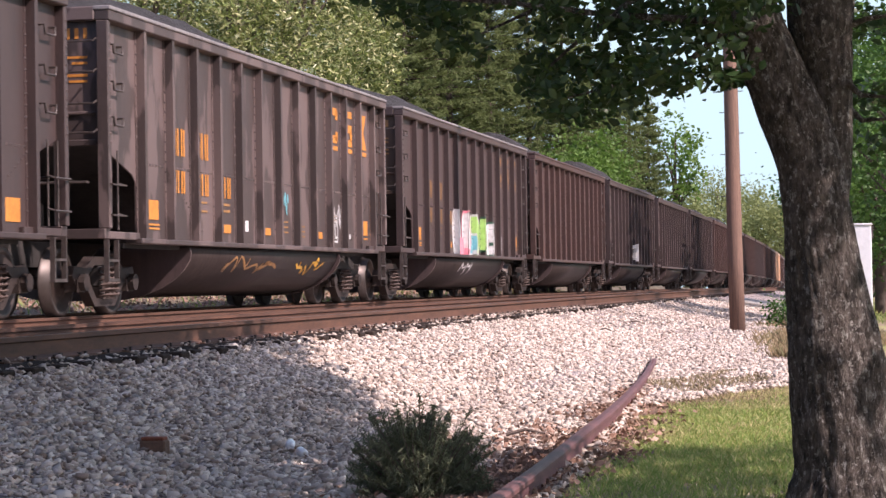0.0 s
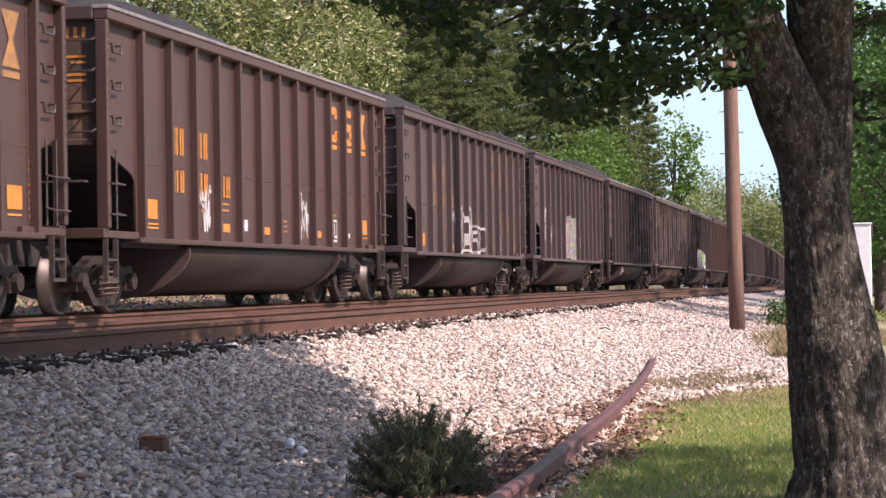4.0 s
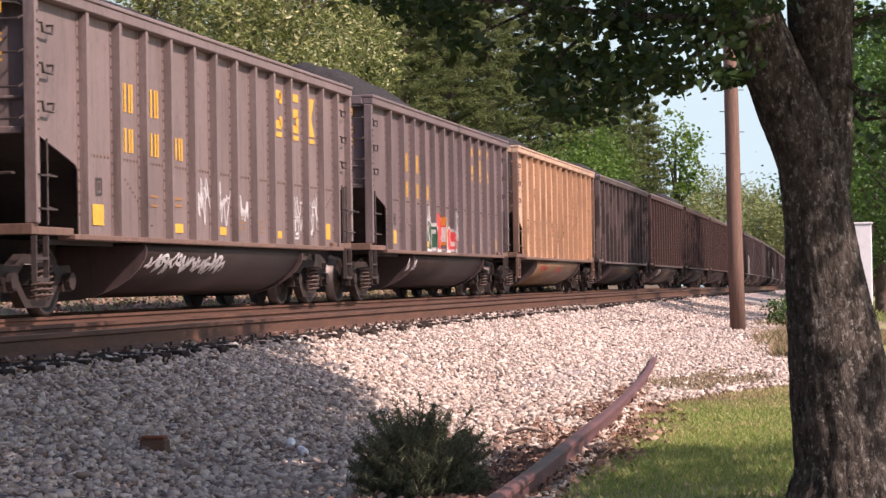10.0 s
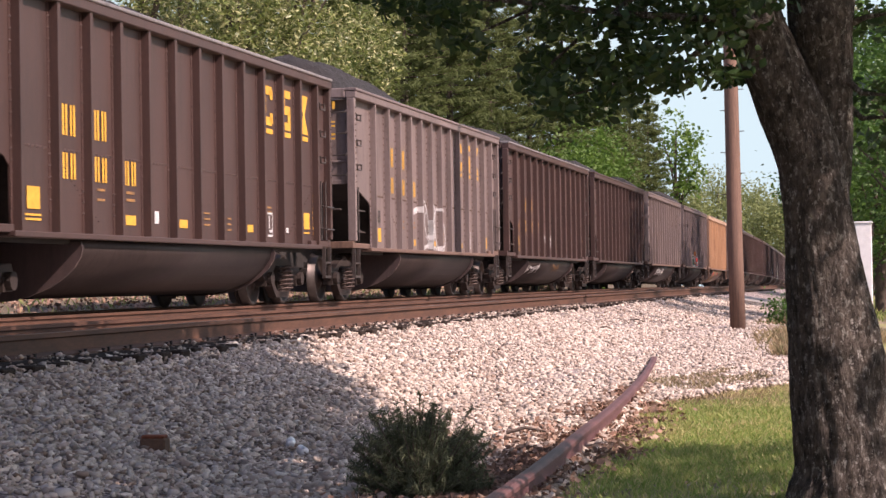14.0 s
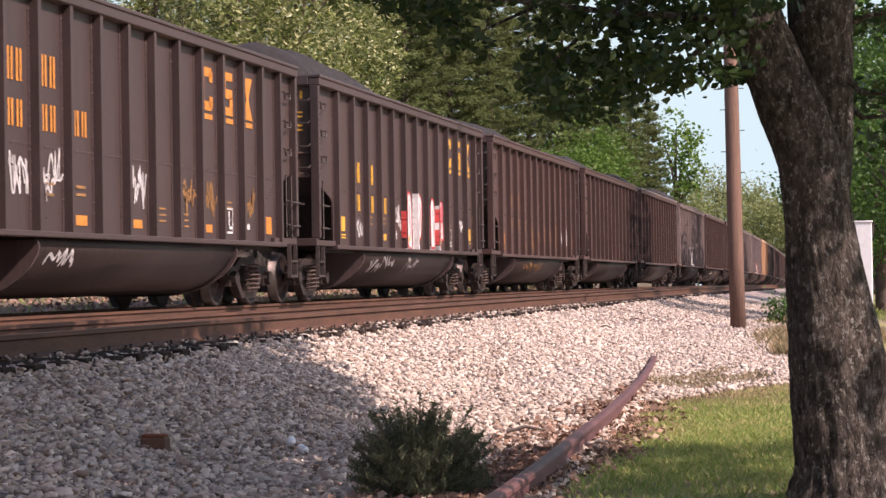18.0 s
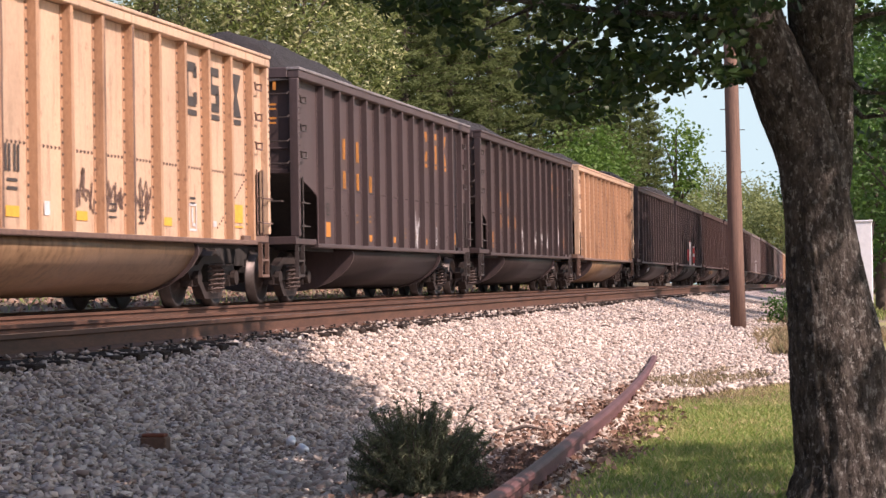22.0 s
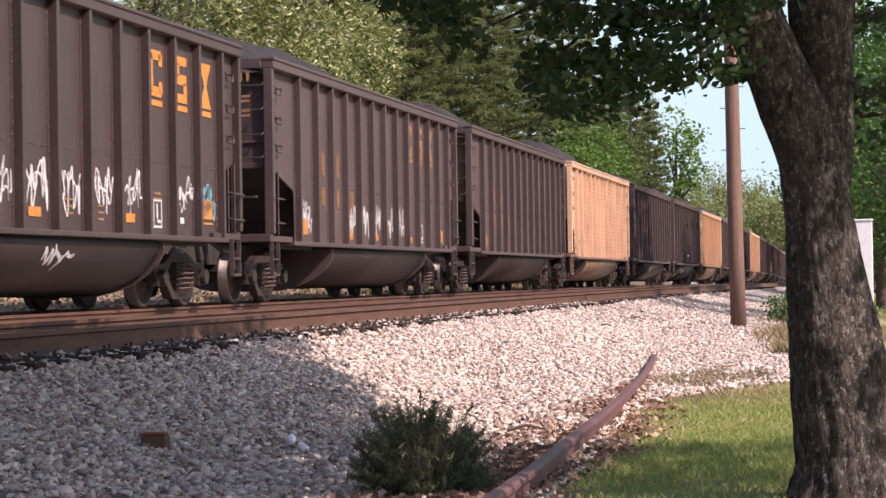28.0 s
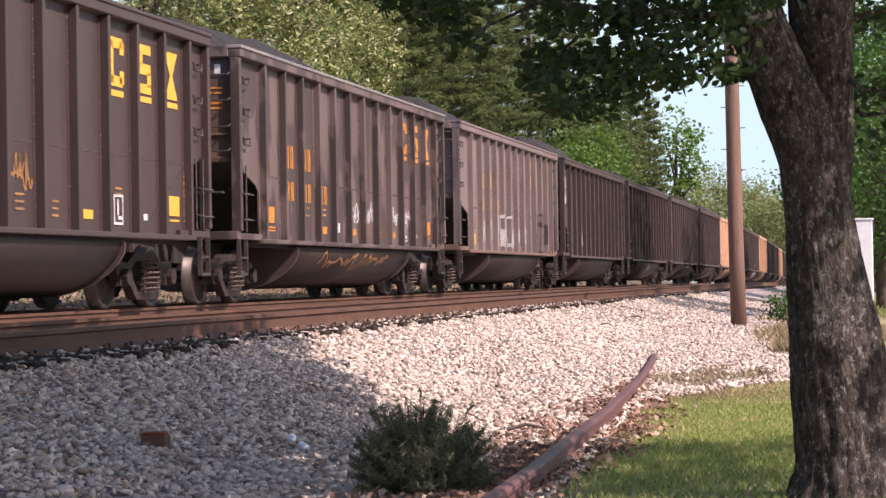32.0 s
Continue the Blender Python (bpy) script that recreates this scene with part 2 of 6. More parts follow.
M_TIE = plain("tie_wood", (0.014, 0.010, 0.008), (0.05, 0.036, 0.029), 6, 0.9, 0.0, 0.5, (0.3, 3, 3), 0.01, 0.12)
M_PLATE = plain("tie_plate", (0.06, 0.03, 0.018), (0.16, 0.085, 0.05), 9, 0.8)
M_POLE = plain("pole_wood", (0.085, 0.050, 0.037), (0.230, 0.135, 0.097), 5, 0.85, 0.0, 0.4, (6, 6, 0.25))
M_STONE = island("ballast_stone", [(0.145, 0.104, 0.086), (0.46, 0.37, 0.31), (0.62, 0.53, 0.45), (0.30, 0.248, 0.212), (0.72, 0.63, 0.54), (0.24, 0.16, 0.115), (0.53, 0.455, 0.395)], 0.85, 0, 25)


def gravel_paint(nt, b):
    c0 = nt.nodes.new("ShaderNodeTexCoord")
    v = nt.nodes.new("ShaderNodeTexVoronoi")
    v.inputs["Scale"].default_value = 21.0
    nt.links.new(c0.outputs["Object"], v.inputs["Vector"])
    sep = nt.nodes.new("ShaderNodeSeparateColor")
    nt.links.new(v.outputs["Color"], sep.inputs[0])
    c = ramp(nt, sep.outputs[0], [(0.0, (0.15, 0.115, 0.105)), (0.3, (0.42, 0.34, 0.32)), (0.55, (0.30, 0.245, 0.235)), (0.8, (0.60, 0.515, 0.48)), (1.0, (0.24, 0.16, 0.13))])
    c = blend(nt, ramp(nt, v.outputs["Distance"], [(0.45, (0, 0, 0)), (0.75, (1, 1, 1))]), c, (0.07, 0.055, 0.05))
    nt.links.new(c, b.inputs["Base Color"])
    b.inputs["Roughness"].default_value = 0.95
    bp = nt.nodes.new("ShaderNodeBump")
    bp.invert = True
    bp.inputs["Distance"].default_value = 0.03
    nt.links.new(v.outputs["Distance"], bp.inputs["Height"])
    nt.links.new(bp.outputs[0], b.inputs["Normal"])


M_GRAVEL = mat("gravel_bed", gravel_paint)
def bark_paint(nt, b):
    big, fur, lich, fine = tex(nt, 3, 4), tex(nt, 26, 6, (1, 1, 0.5), 0.75), tex(nt, 40, 5, (1, 1, 0.62), 0.72), tex(nt, 90, 3, (1, 1, 0.4))
    c = ramp(nt, fur, [(0.38, (0.020, 0.015, 0.012)), (0.5, (0.075, 0.060, 0.050)), (0.66, (0.17, 0.145, 0.125))])
    c = blend(nt, ramp(nt, lich, [(0.545, (0, 0, 0)), (0.61, (0.95, 0.95, 0.95))]), c, ramp(nt, fine, [(0.3, (0.15, 0.145, 0.13)), (0.7, (0.42, 0.40, 0.37))]))
    c = blend(nt, 0.7, c, ramp(nt, big, [(0.3, (0.55, 0.53, 0.51)), (0.7, (1.25, 1.22, 1.2))]), "MULTIPLY")
    nt.links.new(c, b.inputs["Base Color"])
    b.inputs["Roughness"].default_value = 0.95
    bump(nt, b, fur, 1.0, 0.09)


M_BARK = mat("bark", bark_paint)


def sky_paint(nt, b):
    b.inputs["Base Color"].default_value = (0, 0, 0, 1)
    b.inputs["Emission Color"].default_value = (0.69, 0.97, 1.0, 1)
    b.inputs["Emission Strength"].default_value = 0.61


M_SKY = mat("sky_glow", sky_paint)
M_SOIL = plain("bank_soil", (0.06, 0.048, 0.03), (0.22, 0.175, 0.12), 2.5, 0.95, 0.0, 1.0, (1, 1, 1), 0.06)
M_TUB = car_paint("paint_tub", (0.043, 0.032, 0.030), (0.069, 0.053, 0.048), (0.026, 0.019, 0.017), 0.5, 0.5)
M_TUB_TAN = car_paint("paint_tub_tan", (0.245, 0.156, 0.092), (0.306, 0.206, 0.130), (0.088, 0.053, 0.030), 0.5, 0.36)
for m in (M_TUB, M_TUB_TAN):
    m.node_tree.nodes["Principled BSDF"].inputs["Specular IOR Level"].default_value = 0.2
    m.node_tree.nodes["Principled BSDF"].inputs["Sheen Weight"].default_value = 0.0
M_BARKFAR = plain("bark_far", (0.03, 0.023, 0.018), (0.12, 0.09, 0.07), 6, 0.95, 0.0, 0.5, (1, 1, 0.3), 0.05)
M_LEAF = island("oak_leaf", [(0.020, 0.042, 0.012), (0.032, 0.070, 0.017), (0.025, 0.052, 0.014), (0.043, 0.084, 0.019)], 0.5, 0.34)
# pale green; the cream and darkest tones paint in glints and shaded gaps
M_LEAF_GLINT = island("glint_leaf", [(0.055, 0.085, 0.02), (0.19, 0.23, 0.058), (0.08, 0.12, 0.03), (0.60, 0.58, 0.30), (0.13, 0.175, 0.045), (0.30, 0.33, 0.11)], 0.38, 0.3)
M_LEAF_FRESH = island("fresh_leaf", [(0.075, 0.14, 0.022), (0.12, 0.22, 0.035), (0.09, 0.17, 0.03), (0.17, 0.28, 0.06)], 0.5, 0.45)
M_LEAF_MID = island("green_leaf", [(0.03, 0.075, 0.012), (0.07, 0.15, 0.022), (0.045, 0.11, 0.018), (0.09, 0.19, 0.03)], 0.55, 0.35)
M_PINE = island("pine_needles", [(0.104, 0.134, 0.043), (0.132, 0.166, 0.056), (0.116, 0.150, 0.049), (0.159, 0.186, 0.070)], 0.85, 0.5)
M_FARLEAF = island("far_leaf", [(0.19, 0.225, 0.085), (0.23, 0.265, 0.105), (0.21, 0.24, 0.095)], 0.8, 0.45)
M_CEDAR = island("cedar_needles", [(0.064, 0.077, 0.039), (0.128, 0.144, 0.079), (0.090, 0.107, 0.055), (0.165, 0.179, 0.101)], 0.7, 0.3)
M_GRASS = island("grass_blade", [(0.16, 0.25, 0.055), (0.25, 0.35, 0.08), (0.21, 0.30, 0.07), (0.54, 0.47, 0.23), (0.28, 0.38, 0.10), (0.45, 0.42, 0.17), (0.20, 0.30, 0.065)], 0.6, 0.5)
M_DRY = island("dry_grass", [(0.26, 0.19, 0.11), (0.42, 0.32, 0.19), (0.16, 0.16, 0.07), (0.34, 0.22, 0.13)], 0.8, 0.3)
M_STRAW = island("lawn_straw", [(0.50, 0.42, 0.20), (0.62, 0.52, 0.28), (0.40, 0.38, 0.15), (0.56, 0.44, 0.26)], 0.7, 0.4)
M_LITTER = island("leaf_litter", [(0.20, 0.115, 0.08), (0.34, 0.20, 0.14), (0.13, 0.08, 0.058), (0.40, 0.28, 0.21)], 0.8)
M_TWIG = plain("twig", (0.05, 0.035, 0.028), (0.16, 0.12, 0.1), 12, 0.9)
M_ROAD = plain("road_dust", (0.22, 0.19, 0.17), (0.42, 0.38, 0.35), 3, 0.95, 0.0, 0.6, (1, 1, 1), 0.02)
M_CAN = plain("aluminium", (0.5, 0.5, 0.52), (0.85, 0.85, 0.87), 8, 0.3, 0.6)
M_POST = plain("white_vinyl", (0.6, 0.6, 0.62), (0.78, 0.78, 0.8), 5, 0.5)
M_STEEL = plain("grab_steel", (0.025, 0.018, 0.016), (0.085, 0.066, 0.06), 9, 0.55, 0.2)


def ground_paint(nt, b):
    n1, n2, n3 = tex(nt, 0.35, 5), tex(nt, 4, 6), tex(nt, 30, 4)
    dirt = ramp(nt, n2, [(0.3, (0.16, 0.115, 0.07)), (0.7, (0.36, 0.28, 0.19))])
    green = ramp(nt, n2, [(0.3, (0.20, 0.22, 0.06)), (0.7, (0.42, 0.38, 0.15))])
    c = blend(nt, ramp(nt, n1, [(0.42, (0, 0, 0)), (0.56, (1, 1, 1))]), green, dirt)
    c = blend(nt, 0.4, c, ramp(nt, n3, [(0.3, (0.5, 0.5, 0.5)), (0.7, (1.4, 1.4, 1.4))]), "MULTIPLY")
    nt.links.new(c, b.inputs["Base Color"])
    b.inputs["Roughness"].default_value = 0.95
    bump(nt, b, n3, 0.6, 0.04)


M_GROUND = mat("ground_soil", ground_paint)

# ---------------------------------------------------------------- ground, ballast, tracks
def sheet(name, xs, ss, height, material):
    verts = np.array([(x + bend(s)[0], s, height(x, s)) for s in ss for x in xs])
    n, m = len(xs), len(ss)
    faces = np.array([(j * n + i, j * n + i + 1, (j + 1) * n + i + 1, (j + 1) * n + i) for j in range(m - 1) for i in range(n - 1)])
    return new(name, soup(name, verts, faces, material))


s_rows = [-700, -300, -100, -40, -20] + [i * 2.0 for i in range(-5, 40)] + [80 + i * 6 for i in range(31)] + [300, 400, 600, 900, 1500, 3000]
x_rows = [-2500, -900, -400, -150, -80, -50, -35, -28, -24, -21, -19, -17.5, -16.2, -15, -14.3, -13.6, -13, -12.6, -9, -6.5, -5.95, -5.55, -5.1, -4.6, -4.1,
          -3.6, -3, -2.5, -2, -1.5, -1, -0.5, 0, 1, 2, 4, 7, 12, 20, 40, 80, 200, 600, 2500]
ground = tagged(sheet("ground", x_rows, s_rows, lambda x, s: ground_z(x + bend(s)[0], s) - 0.03 + (0.05 * noise.noise((x * 0.3, s * 0.3, 0)) if -40 < s < 300 and x < -14 else 0), M_GROUND),
                "sandy soil with patchy grass beside the railway", "ground", kind="structure")


def gravel_edge(s):
    """How far the gravel reaches towards the lawn."""
    wob = 0.18 * noise.noise((s * 0.7, 3.0, 0)) + 0.08 * noise.noise((s * 2.3, 7.0, 0))
    if s < 19:
        return -(siding_lat(s) - 0.12) + wob * 0.3
    return -(siding_lat(19) - 0.12) * max(0, 1 - (s - 19) / 3.0) - 1.0 * min(1, (s - 19) / 3.0) + wob


def siding_lat(s):
    q = min(s, 34.0) - 9.7
    return 1.79 + 0.0429 * q + (0.00166 * q * q if q > 0 else 0.0006 * q * q)


bed_s = [-60, -30, -10, 0, 4] + [8 + i * 1.0 for i in range(60)] + [70 + i * 8 for i in range(30)] + [320, 380, 450, 600, 800]
verts, faces = [], []
fr = [0, 0.12, 0.25, 0.38, 0.5, 0.62, 0.72, 0.82, 0.91, 1.0]
for s in bed_s:
    a, b_ = gravel_edge(s), -5.6
    row = [a + (b_ - a) * q for q in fr] + [-5.95, -6.05, -8, -10, -12.6, -13.4]
    verts += [(x + bend(s)[0], s, ground_z(x + bend(s)[0], s) + (0.004 if i else -0.06)) for i, x in enumerate(row)]
n = len(fr) + 6
faces = [(j * n + i, j * n + i + 1, (j + 1) * n + i + 1, (j + 1) * n + i) for j in range(len(bed_s) - 1) for i in range(n - 1)]
ballast = tagged(new("ballast_bed", soup("ballast_bed", np.array(verts), np.array(faces), M_GRAVEL)), "pale grey crushed stone railway ballast", "ballast", kind="structure")

RAIL_OUT = [(-0.036, 0), (0.036, 0), (0.036, -0.035), (0.010, -0.048), (0.009, -0.145), (0.07, -0.17), (0.07, -0.185), (-0.07, -0.185), (-0.07, -0.17), (-0.009, -0.145),
            (-0.010, -0.048), (-0.036, -0.035)]
track_s = [-620, -300, -100, -30, 0] + [5 + 5 * i for i in range(60)] + [350, 450, 600, 900]


def track(name, centre, label):
    base = new(name)
    tagged(base, label, "railway track", kind="structure")
    for side in (-0.755, 0.755):
        path = []
        for s in track_s:
            dx, dz, h, _ = bend(s)
            path.append((centre + side + dx, s, dz, -h))
        ob = part("rail", sweep(bmesh.new(), RAIL_OUT, path), M_RAIL, base)
        ob.data.materials.append(M_RAILTOP)
        for p in ob.data.polygons:
            if p.normal.z > 0.7 and p.center.z > bend(p.center.y)[1] - 0.02:
                p.material_index = 1
    return base


track_far = track("track_far", FAR_TRACK, "rusty steel rails on wooden ties under the train")
track_near = track("track_near", NEAR_TRACK, "empty railway track with rusty brown rails")
tie_mesh = bpy.data.meshes.new("tie")
tb = boxes((-1.3, 1.3, -0.11, 0.11, -0.37, -0.19), bevel=0.012)
tb.to_mesh(tie_mesh)
tb.free()
tie_mesh.materials.append(M_TIE)
plate_mesh = bpy.data.meshes.new("tie_plate")
tb = boxes((-0.17, 0.17, -0.09, 0.09, -0.192, -0.178), (-0.125, -0.09, -0.14, -0.105, -0.178, -0.165), (0.085, 0.125, -0.15, -0.11, -0.178, -0.166), (-0.1, 0.1, -0.16, 0.16, -0.2, -0.186), bevel=0.003)
tb.to_mesh(plate_mesh)
tb.free()
plate_mesh.materials.append(M_PLATE)
rnd = random.Random(5)
for base, centre, lo, hi in ((track_near, NEAR_TRACK, 12.0, 120.0), (track_far, FAR_TRACK, 16.0, 90.0)):
    s = lo
    while s < hi:
        dx, dz, h, _ = bend(s)
        tie = part("tie", tie_mesh, None, base)
        tie.matrix_basis = pose(centre + dx + rnd.uniform(-0.05, 0.05), s, dz, 0, 0, -math.degrees(h) + rnd.uniform(-1, 1))
        if centre == NEAR_TRACK and s < 70:
            for side in (-0.755, 0.755):
                p = part("tie_plate", plate_mesh, None, base)
                p.matrix_basis = pose(centre + dx + side, s, dz)
        s += 0.53 + rnd.uniform(-0.03, 0.03)

# near-black uneven strip that fills between the tie ends
strip_s = [12 + 0.25 * i for i in range(340)]
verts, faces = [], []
for s in strip_s:
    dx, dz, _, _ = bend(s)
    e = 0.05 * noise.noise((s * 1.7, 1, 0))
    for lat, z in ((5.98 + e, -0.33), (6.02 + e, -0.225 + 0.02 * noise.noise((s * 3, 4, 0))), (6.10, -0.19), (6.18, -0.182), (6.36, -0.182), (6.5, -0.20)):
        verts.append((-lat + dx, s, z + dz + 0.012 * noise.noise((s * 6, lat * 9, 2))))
faces = [(j * 6 + i, j * 6 + i + 1, (j + 1) * 6 + i + 1, (j + 1) * 6 + i) for j in range(len(strip_s) - 1) for i in range(5)]
tagged(new("cinders", soup("cinders", np.array(verts), np.array(faces), M_TIE_STRIP)), "near-black uneven strip along the tie ends", "cinders", kind="structure")
spike_mesh = bpy.data.meshes.new("spike")
tb = boxes((0.075, 0.092, -0.07, -0.05, -0.19, -0.158), (0.066, 0.095, -0.071, -0.049, -0.158, -0.152), (0.075, 0.092, 0.05, 0.07, -0.19, -0.15), (0.066, 0.095, 0.049, 0.071, -0.15, -0.144))
tb.to_mesh(spike_mesh)
tb.free()
spike_mesh.materials.append(M_UNDER)
for k in range(62):
    s = 12.5 + k * 0.53
    part("spike", spike_mesh, None, track_near).matrix_basis = pose(NEAR_TRACK + 0.755 + bend(s)[0], s, bend(s)[1])
# abandoned siding rail that sinks into the ballast
path = []
for i in range(51):
    s = 3 + i * 0.62
    z = -0.585 - 0.0036 * max(0.0, s - 14) - (0.035 * (s - 27.5) if s > 27.5 else 0.0)
    d = (siding_lat(s + 0.3) - siding_lat(s - 0.3)) / 0.6
    path.append((-siding_lat(s), s, z + bend(s)[1] + 0.01 * noise.noise((s * 0.4, 0, 0)), math.atan(d)))
siding = tagged(new("siding_rail"), "curved rusty rail of an abandoned siding, half buried", "rail")
head = [(-0.037, -0.012), (-0.031, -0.003), (-0.016, 0.003), (0.016, 0.003), (0.031, -0.003), (0.037, -0.012), (0.038, -0.032), (0.014, -0.045), (0.009, -0.055), (0.009, -0.125), (0.06, -0.15), (0.06, -0.163),
        (-0.06, -0.163), (-0.06, -0.15), (-0.009, -0.125), (-0.009, -0.055), (-0.014, -0.045), (-0.038, -0.032)]
part("rail", sweep(bmesh.new(), head, path), M_OLDRAIL, siding)

# ---------------------------------------------------------------- coal cars
HALF, SIDE, PANEL = 7.37, 1.58, 1.455
RIBS = [-6.05] + [-4.93 + 1.046 * i for i in range(12)]
CELLS = [(a + b) / 2 for a, b in zip(RIBS, RIBS[1:])]
# the second build of car: shorter at the rear, ribs closer together
RIBS_B = [-5.46] + [-4.33 + 0.9845 * i for i in range(12)]
CELLS_B = [(a + b) / 2 for a, b in zip(RIBS_B, RIBS_B[1:])]
SHORT_CARS = set()


def cells(car):
    return CELLS_B if car.name in SHORT_CARS else CELLS


def side_sheet(sign, short):
    bm = bmesh.new()
    rear = [(-5.53, 0.96), (-5.55, 1.72), (-5.63, 1.78), (-HALF + 0.33, 2.12), (-HALF + 0.33, 3.56)] if short else [(-6.14, 0.96), (-6.16, 1.66), (-6.3, 1.76), (-HALF, 2.05), (-HALF, 3.56)]
    outline = [(HALF, 3.56), (HALF, 2.05), (6.75, 1.86), (6.62, 1.7), (6.6, 0.96)] + rear
    a, b = sorted((sign * PANEL, sign * (PANEL - 0.02)))
    return prism(bm, outline, 1, a, b)


def rib_mesh():
    bm = bmesh.new()
    prism(bm, [(-0.048, -PANEL), (-0.046, -1.568), (0.046, -1.568), (0.048, -PANEL)], 2, 0.965, 3.57)
    box(bm, -0.1, -0.048, -PANEL - 0.008, -PANEL, 0.965, 3.57)
    box(bm, 0.048, 0.1, -PANEL - 0.008, -PANEL, 0.965, 3.57)
    return bm


def stud(bm, x, y, z, r):
    """One rivet head on the near side."""
    tip = bm.verts.new((x, y - r * 1.1, z))
    rim = [bm.verts.new((x + r * a, y, z + r * b)) for a, b in ((-1, -1), (1, -1), (1, 1), (-1, 1))]
    for k in range(4):
        bm.faces.new((rim[k], rim[(k + 1) % 4], tip))


def coal_mesh(seed):
    nx, ny = 90, 16
    verts, faces = [], []
    r = random.Random(seed)
    h1, h2 = r.uniform(0.80, 0.92), r.uniform(0.46, 0.56)
    for i in range(nx):
        u = -1 + 2 * i / (nx - 1)
        for j in range(ny):
            w = -1 + 2 * j / (ny - 1)
            e = min(1, (1 - abs(u)) / 0.17) ** 0.8
            q = min(1, max(0, (u + 0.4) / 1.0))
            hump = h1 + (h2 - h1) * q * q * (3 - 2 * q) + 0.06 * math.sin(u * 5 + seed * 2)
            z = 3.5 + (hump + 0.04) * e * (1 - abs(w) ** 1.9) + 0.07 * noise.noise((u * 9, w * 2.5, seed)) + 0.06 * noise.noise((u * 34, w * 7, seed))
            verts.append((u * 7.28, w * 1.42, z))
    faces = [(i * ny + j, (i + 1) * ny + j, (i + 1) * ny + j + 1, i * ny + j + 1) for i in range(nx - 1) for j in range(ny - 1)]
    return soup("coal_load", np.array(verts), np.array(faces), M_COAL)


COALS = [coal_mesh(k) for k in (1, 2, 3, 4)]


def grab(x, z, width, reach=0.09, drop=0.0):
    """A U-shaped hand grip on the near side."""
    bm = bmesh.new()
    y = -PANEL
    tube(bm, [(x - width / 2, y, z), (x - width / 2, y - reach, z), (x - width / 2 + 0.03, y - reach, z - drop), (x + width / 2 - 0.03, y - reach, z - drop), (x + width / 2, y - reach, z), (x + width / 2, y, z)], 0.017, 5)
    return bm


def truck(parent, x):
    """A two-axle freight truck under the car."""
    bm = boxes((-0.2, 0.2, -1.05, 1.05, 0.36, 0.62), (-0.14, 0.14, -0.4, 0.4, 0.62, 0.74), bevel=0.02)
    base = part("truck", bm, M_UNDER, parent, "dark cast steel freight truck")
    base.matrix_basis = pose(x, 0, 0)
    for sg in (-1, 1):
        bm = bmesh.new()
        y0, y1 = sorted((sg * 0.90, sg * 1.03))
        prism(bm, [(-1.12, 0.5), (-1.06, 0.62), (-0.7, 0.6), (-0.38, 0.74), (0.38, 0.74), (0.7, 0.6), (1.06, 0.62), (1.12, 0.5), (1.02, 0.38), (0.75, 0.40), (0.36, 0.63), (-0.36, 0.63), (-0.75, 0.40),
                   (-1.02, 0.38)], 1, y0, y1)
        prism(bm, [(-0.75, 0.44), (-0.62, 0.5), (-0.3, 0.22), (0.3, 0.22), (0.62, 0.5), (0.75, 0.44), (0.36, 0.12), (-0.36, 0.12)], 1, y0, y1)
        for e in (-0.89, 0.89):
            box(bm, e - 0.13, e + 0.13, y0 - 0.02, y1 + 0.02, 0.30, 0.46)
        f = part("side_frame", bm, M_FRAME, base)
        bm = bmesh.new()
        for cx in (-0.15, 0.0, 0.15):
            ys = sg * 1.09
            pts = [(cx + 0.075 * math.cos(k * 1.1), ys + 0.075 * math.sin(k * 1.1), 0.22 + 0.40 * k / 34) for k in range(35)]
            tube(bm, pts, 0.018, 3)
        part("spring", bm, M_SPRING, base, "pale coil springs")
        for e in (-0.89, 0.89):
            bm = bmesh.new()
            lo, hi = sorted((sg * 1.055, sg * 1.13))
            prism(bm, [(e + 0.11 * math.cos(k * math.pi / 5), 0.42 + 0.11 * math.sin(k * math.pi / 5)) for k in range(10)], 1, lo, hi)
            part("bearing_cap", bm, M_FRAME, base)
    for e in (-0.89, 0.89):
        bm = bmesh.new()
        lathe(bm, [(0.07, -0.98), (0.07, -0.82), (0.15, -0.80), (0.16, -0.77), (0.34, -0.745), (0.36, -0.80), (0.415, -0.80), (0.42, -0.69), (0.45, -0.675), (0.445, -0.655), (0.36, -0.66), (0.14, -0.68),
                   (0.085, -0.6), (0.085, 0.6), (0.14, 0.68), (0.36, 0.66), (0.445, 0.655), (0.45, 0.675), (0.42, 0.69), (0.415, 0.80), (0.36, 0.80), (0.34, 0.745), (0.16, 0.77), (0.15, 0.80), (0.07, 0.82), (0.07, 0.98)])
        w = part("wheelset", bm, M_WHEEL, base)
        w.data.materials.append(M_TREAD)
        for p in w.data.polygons:
            c = math.hypot(p.center.x, p.center.z)
            if c > 0.37 and 0.66 < abs(p.center.y):
                p.material_index = 1
        w.matrix_basis = pose(e, 0, 0.42)
    return base


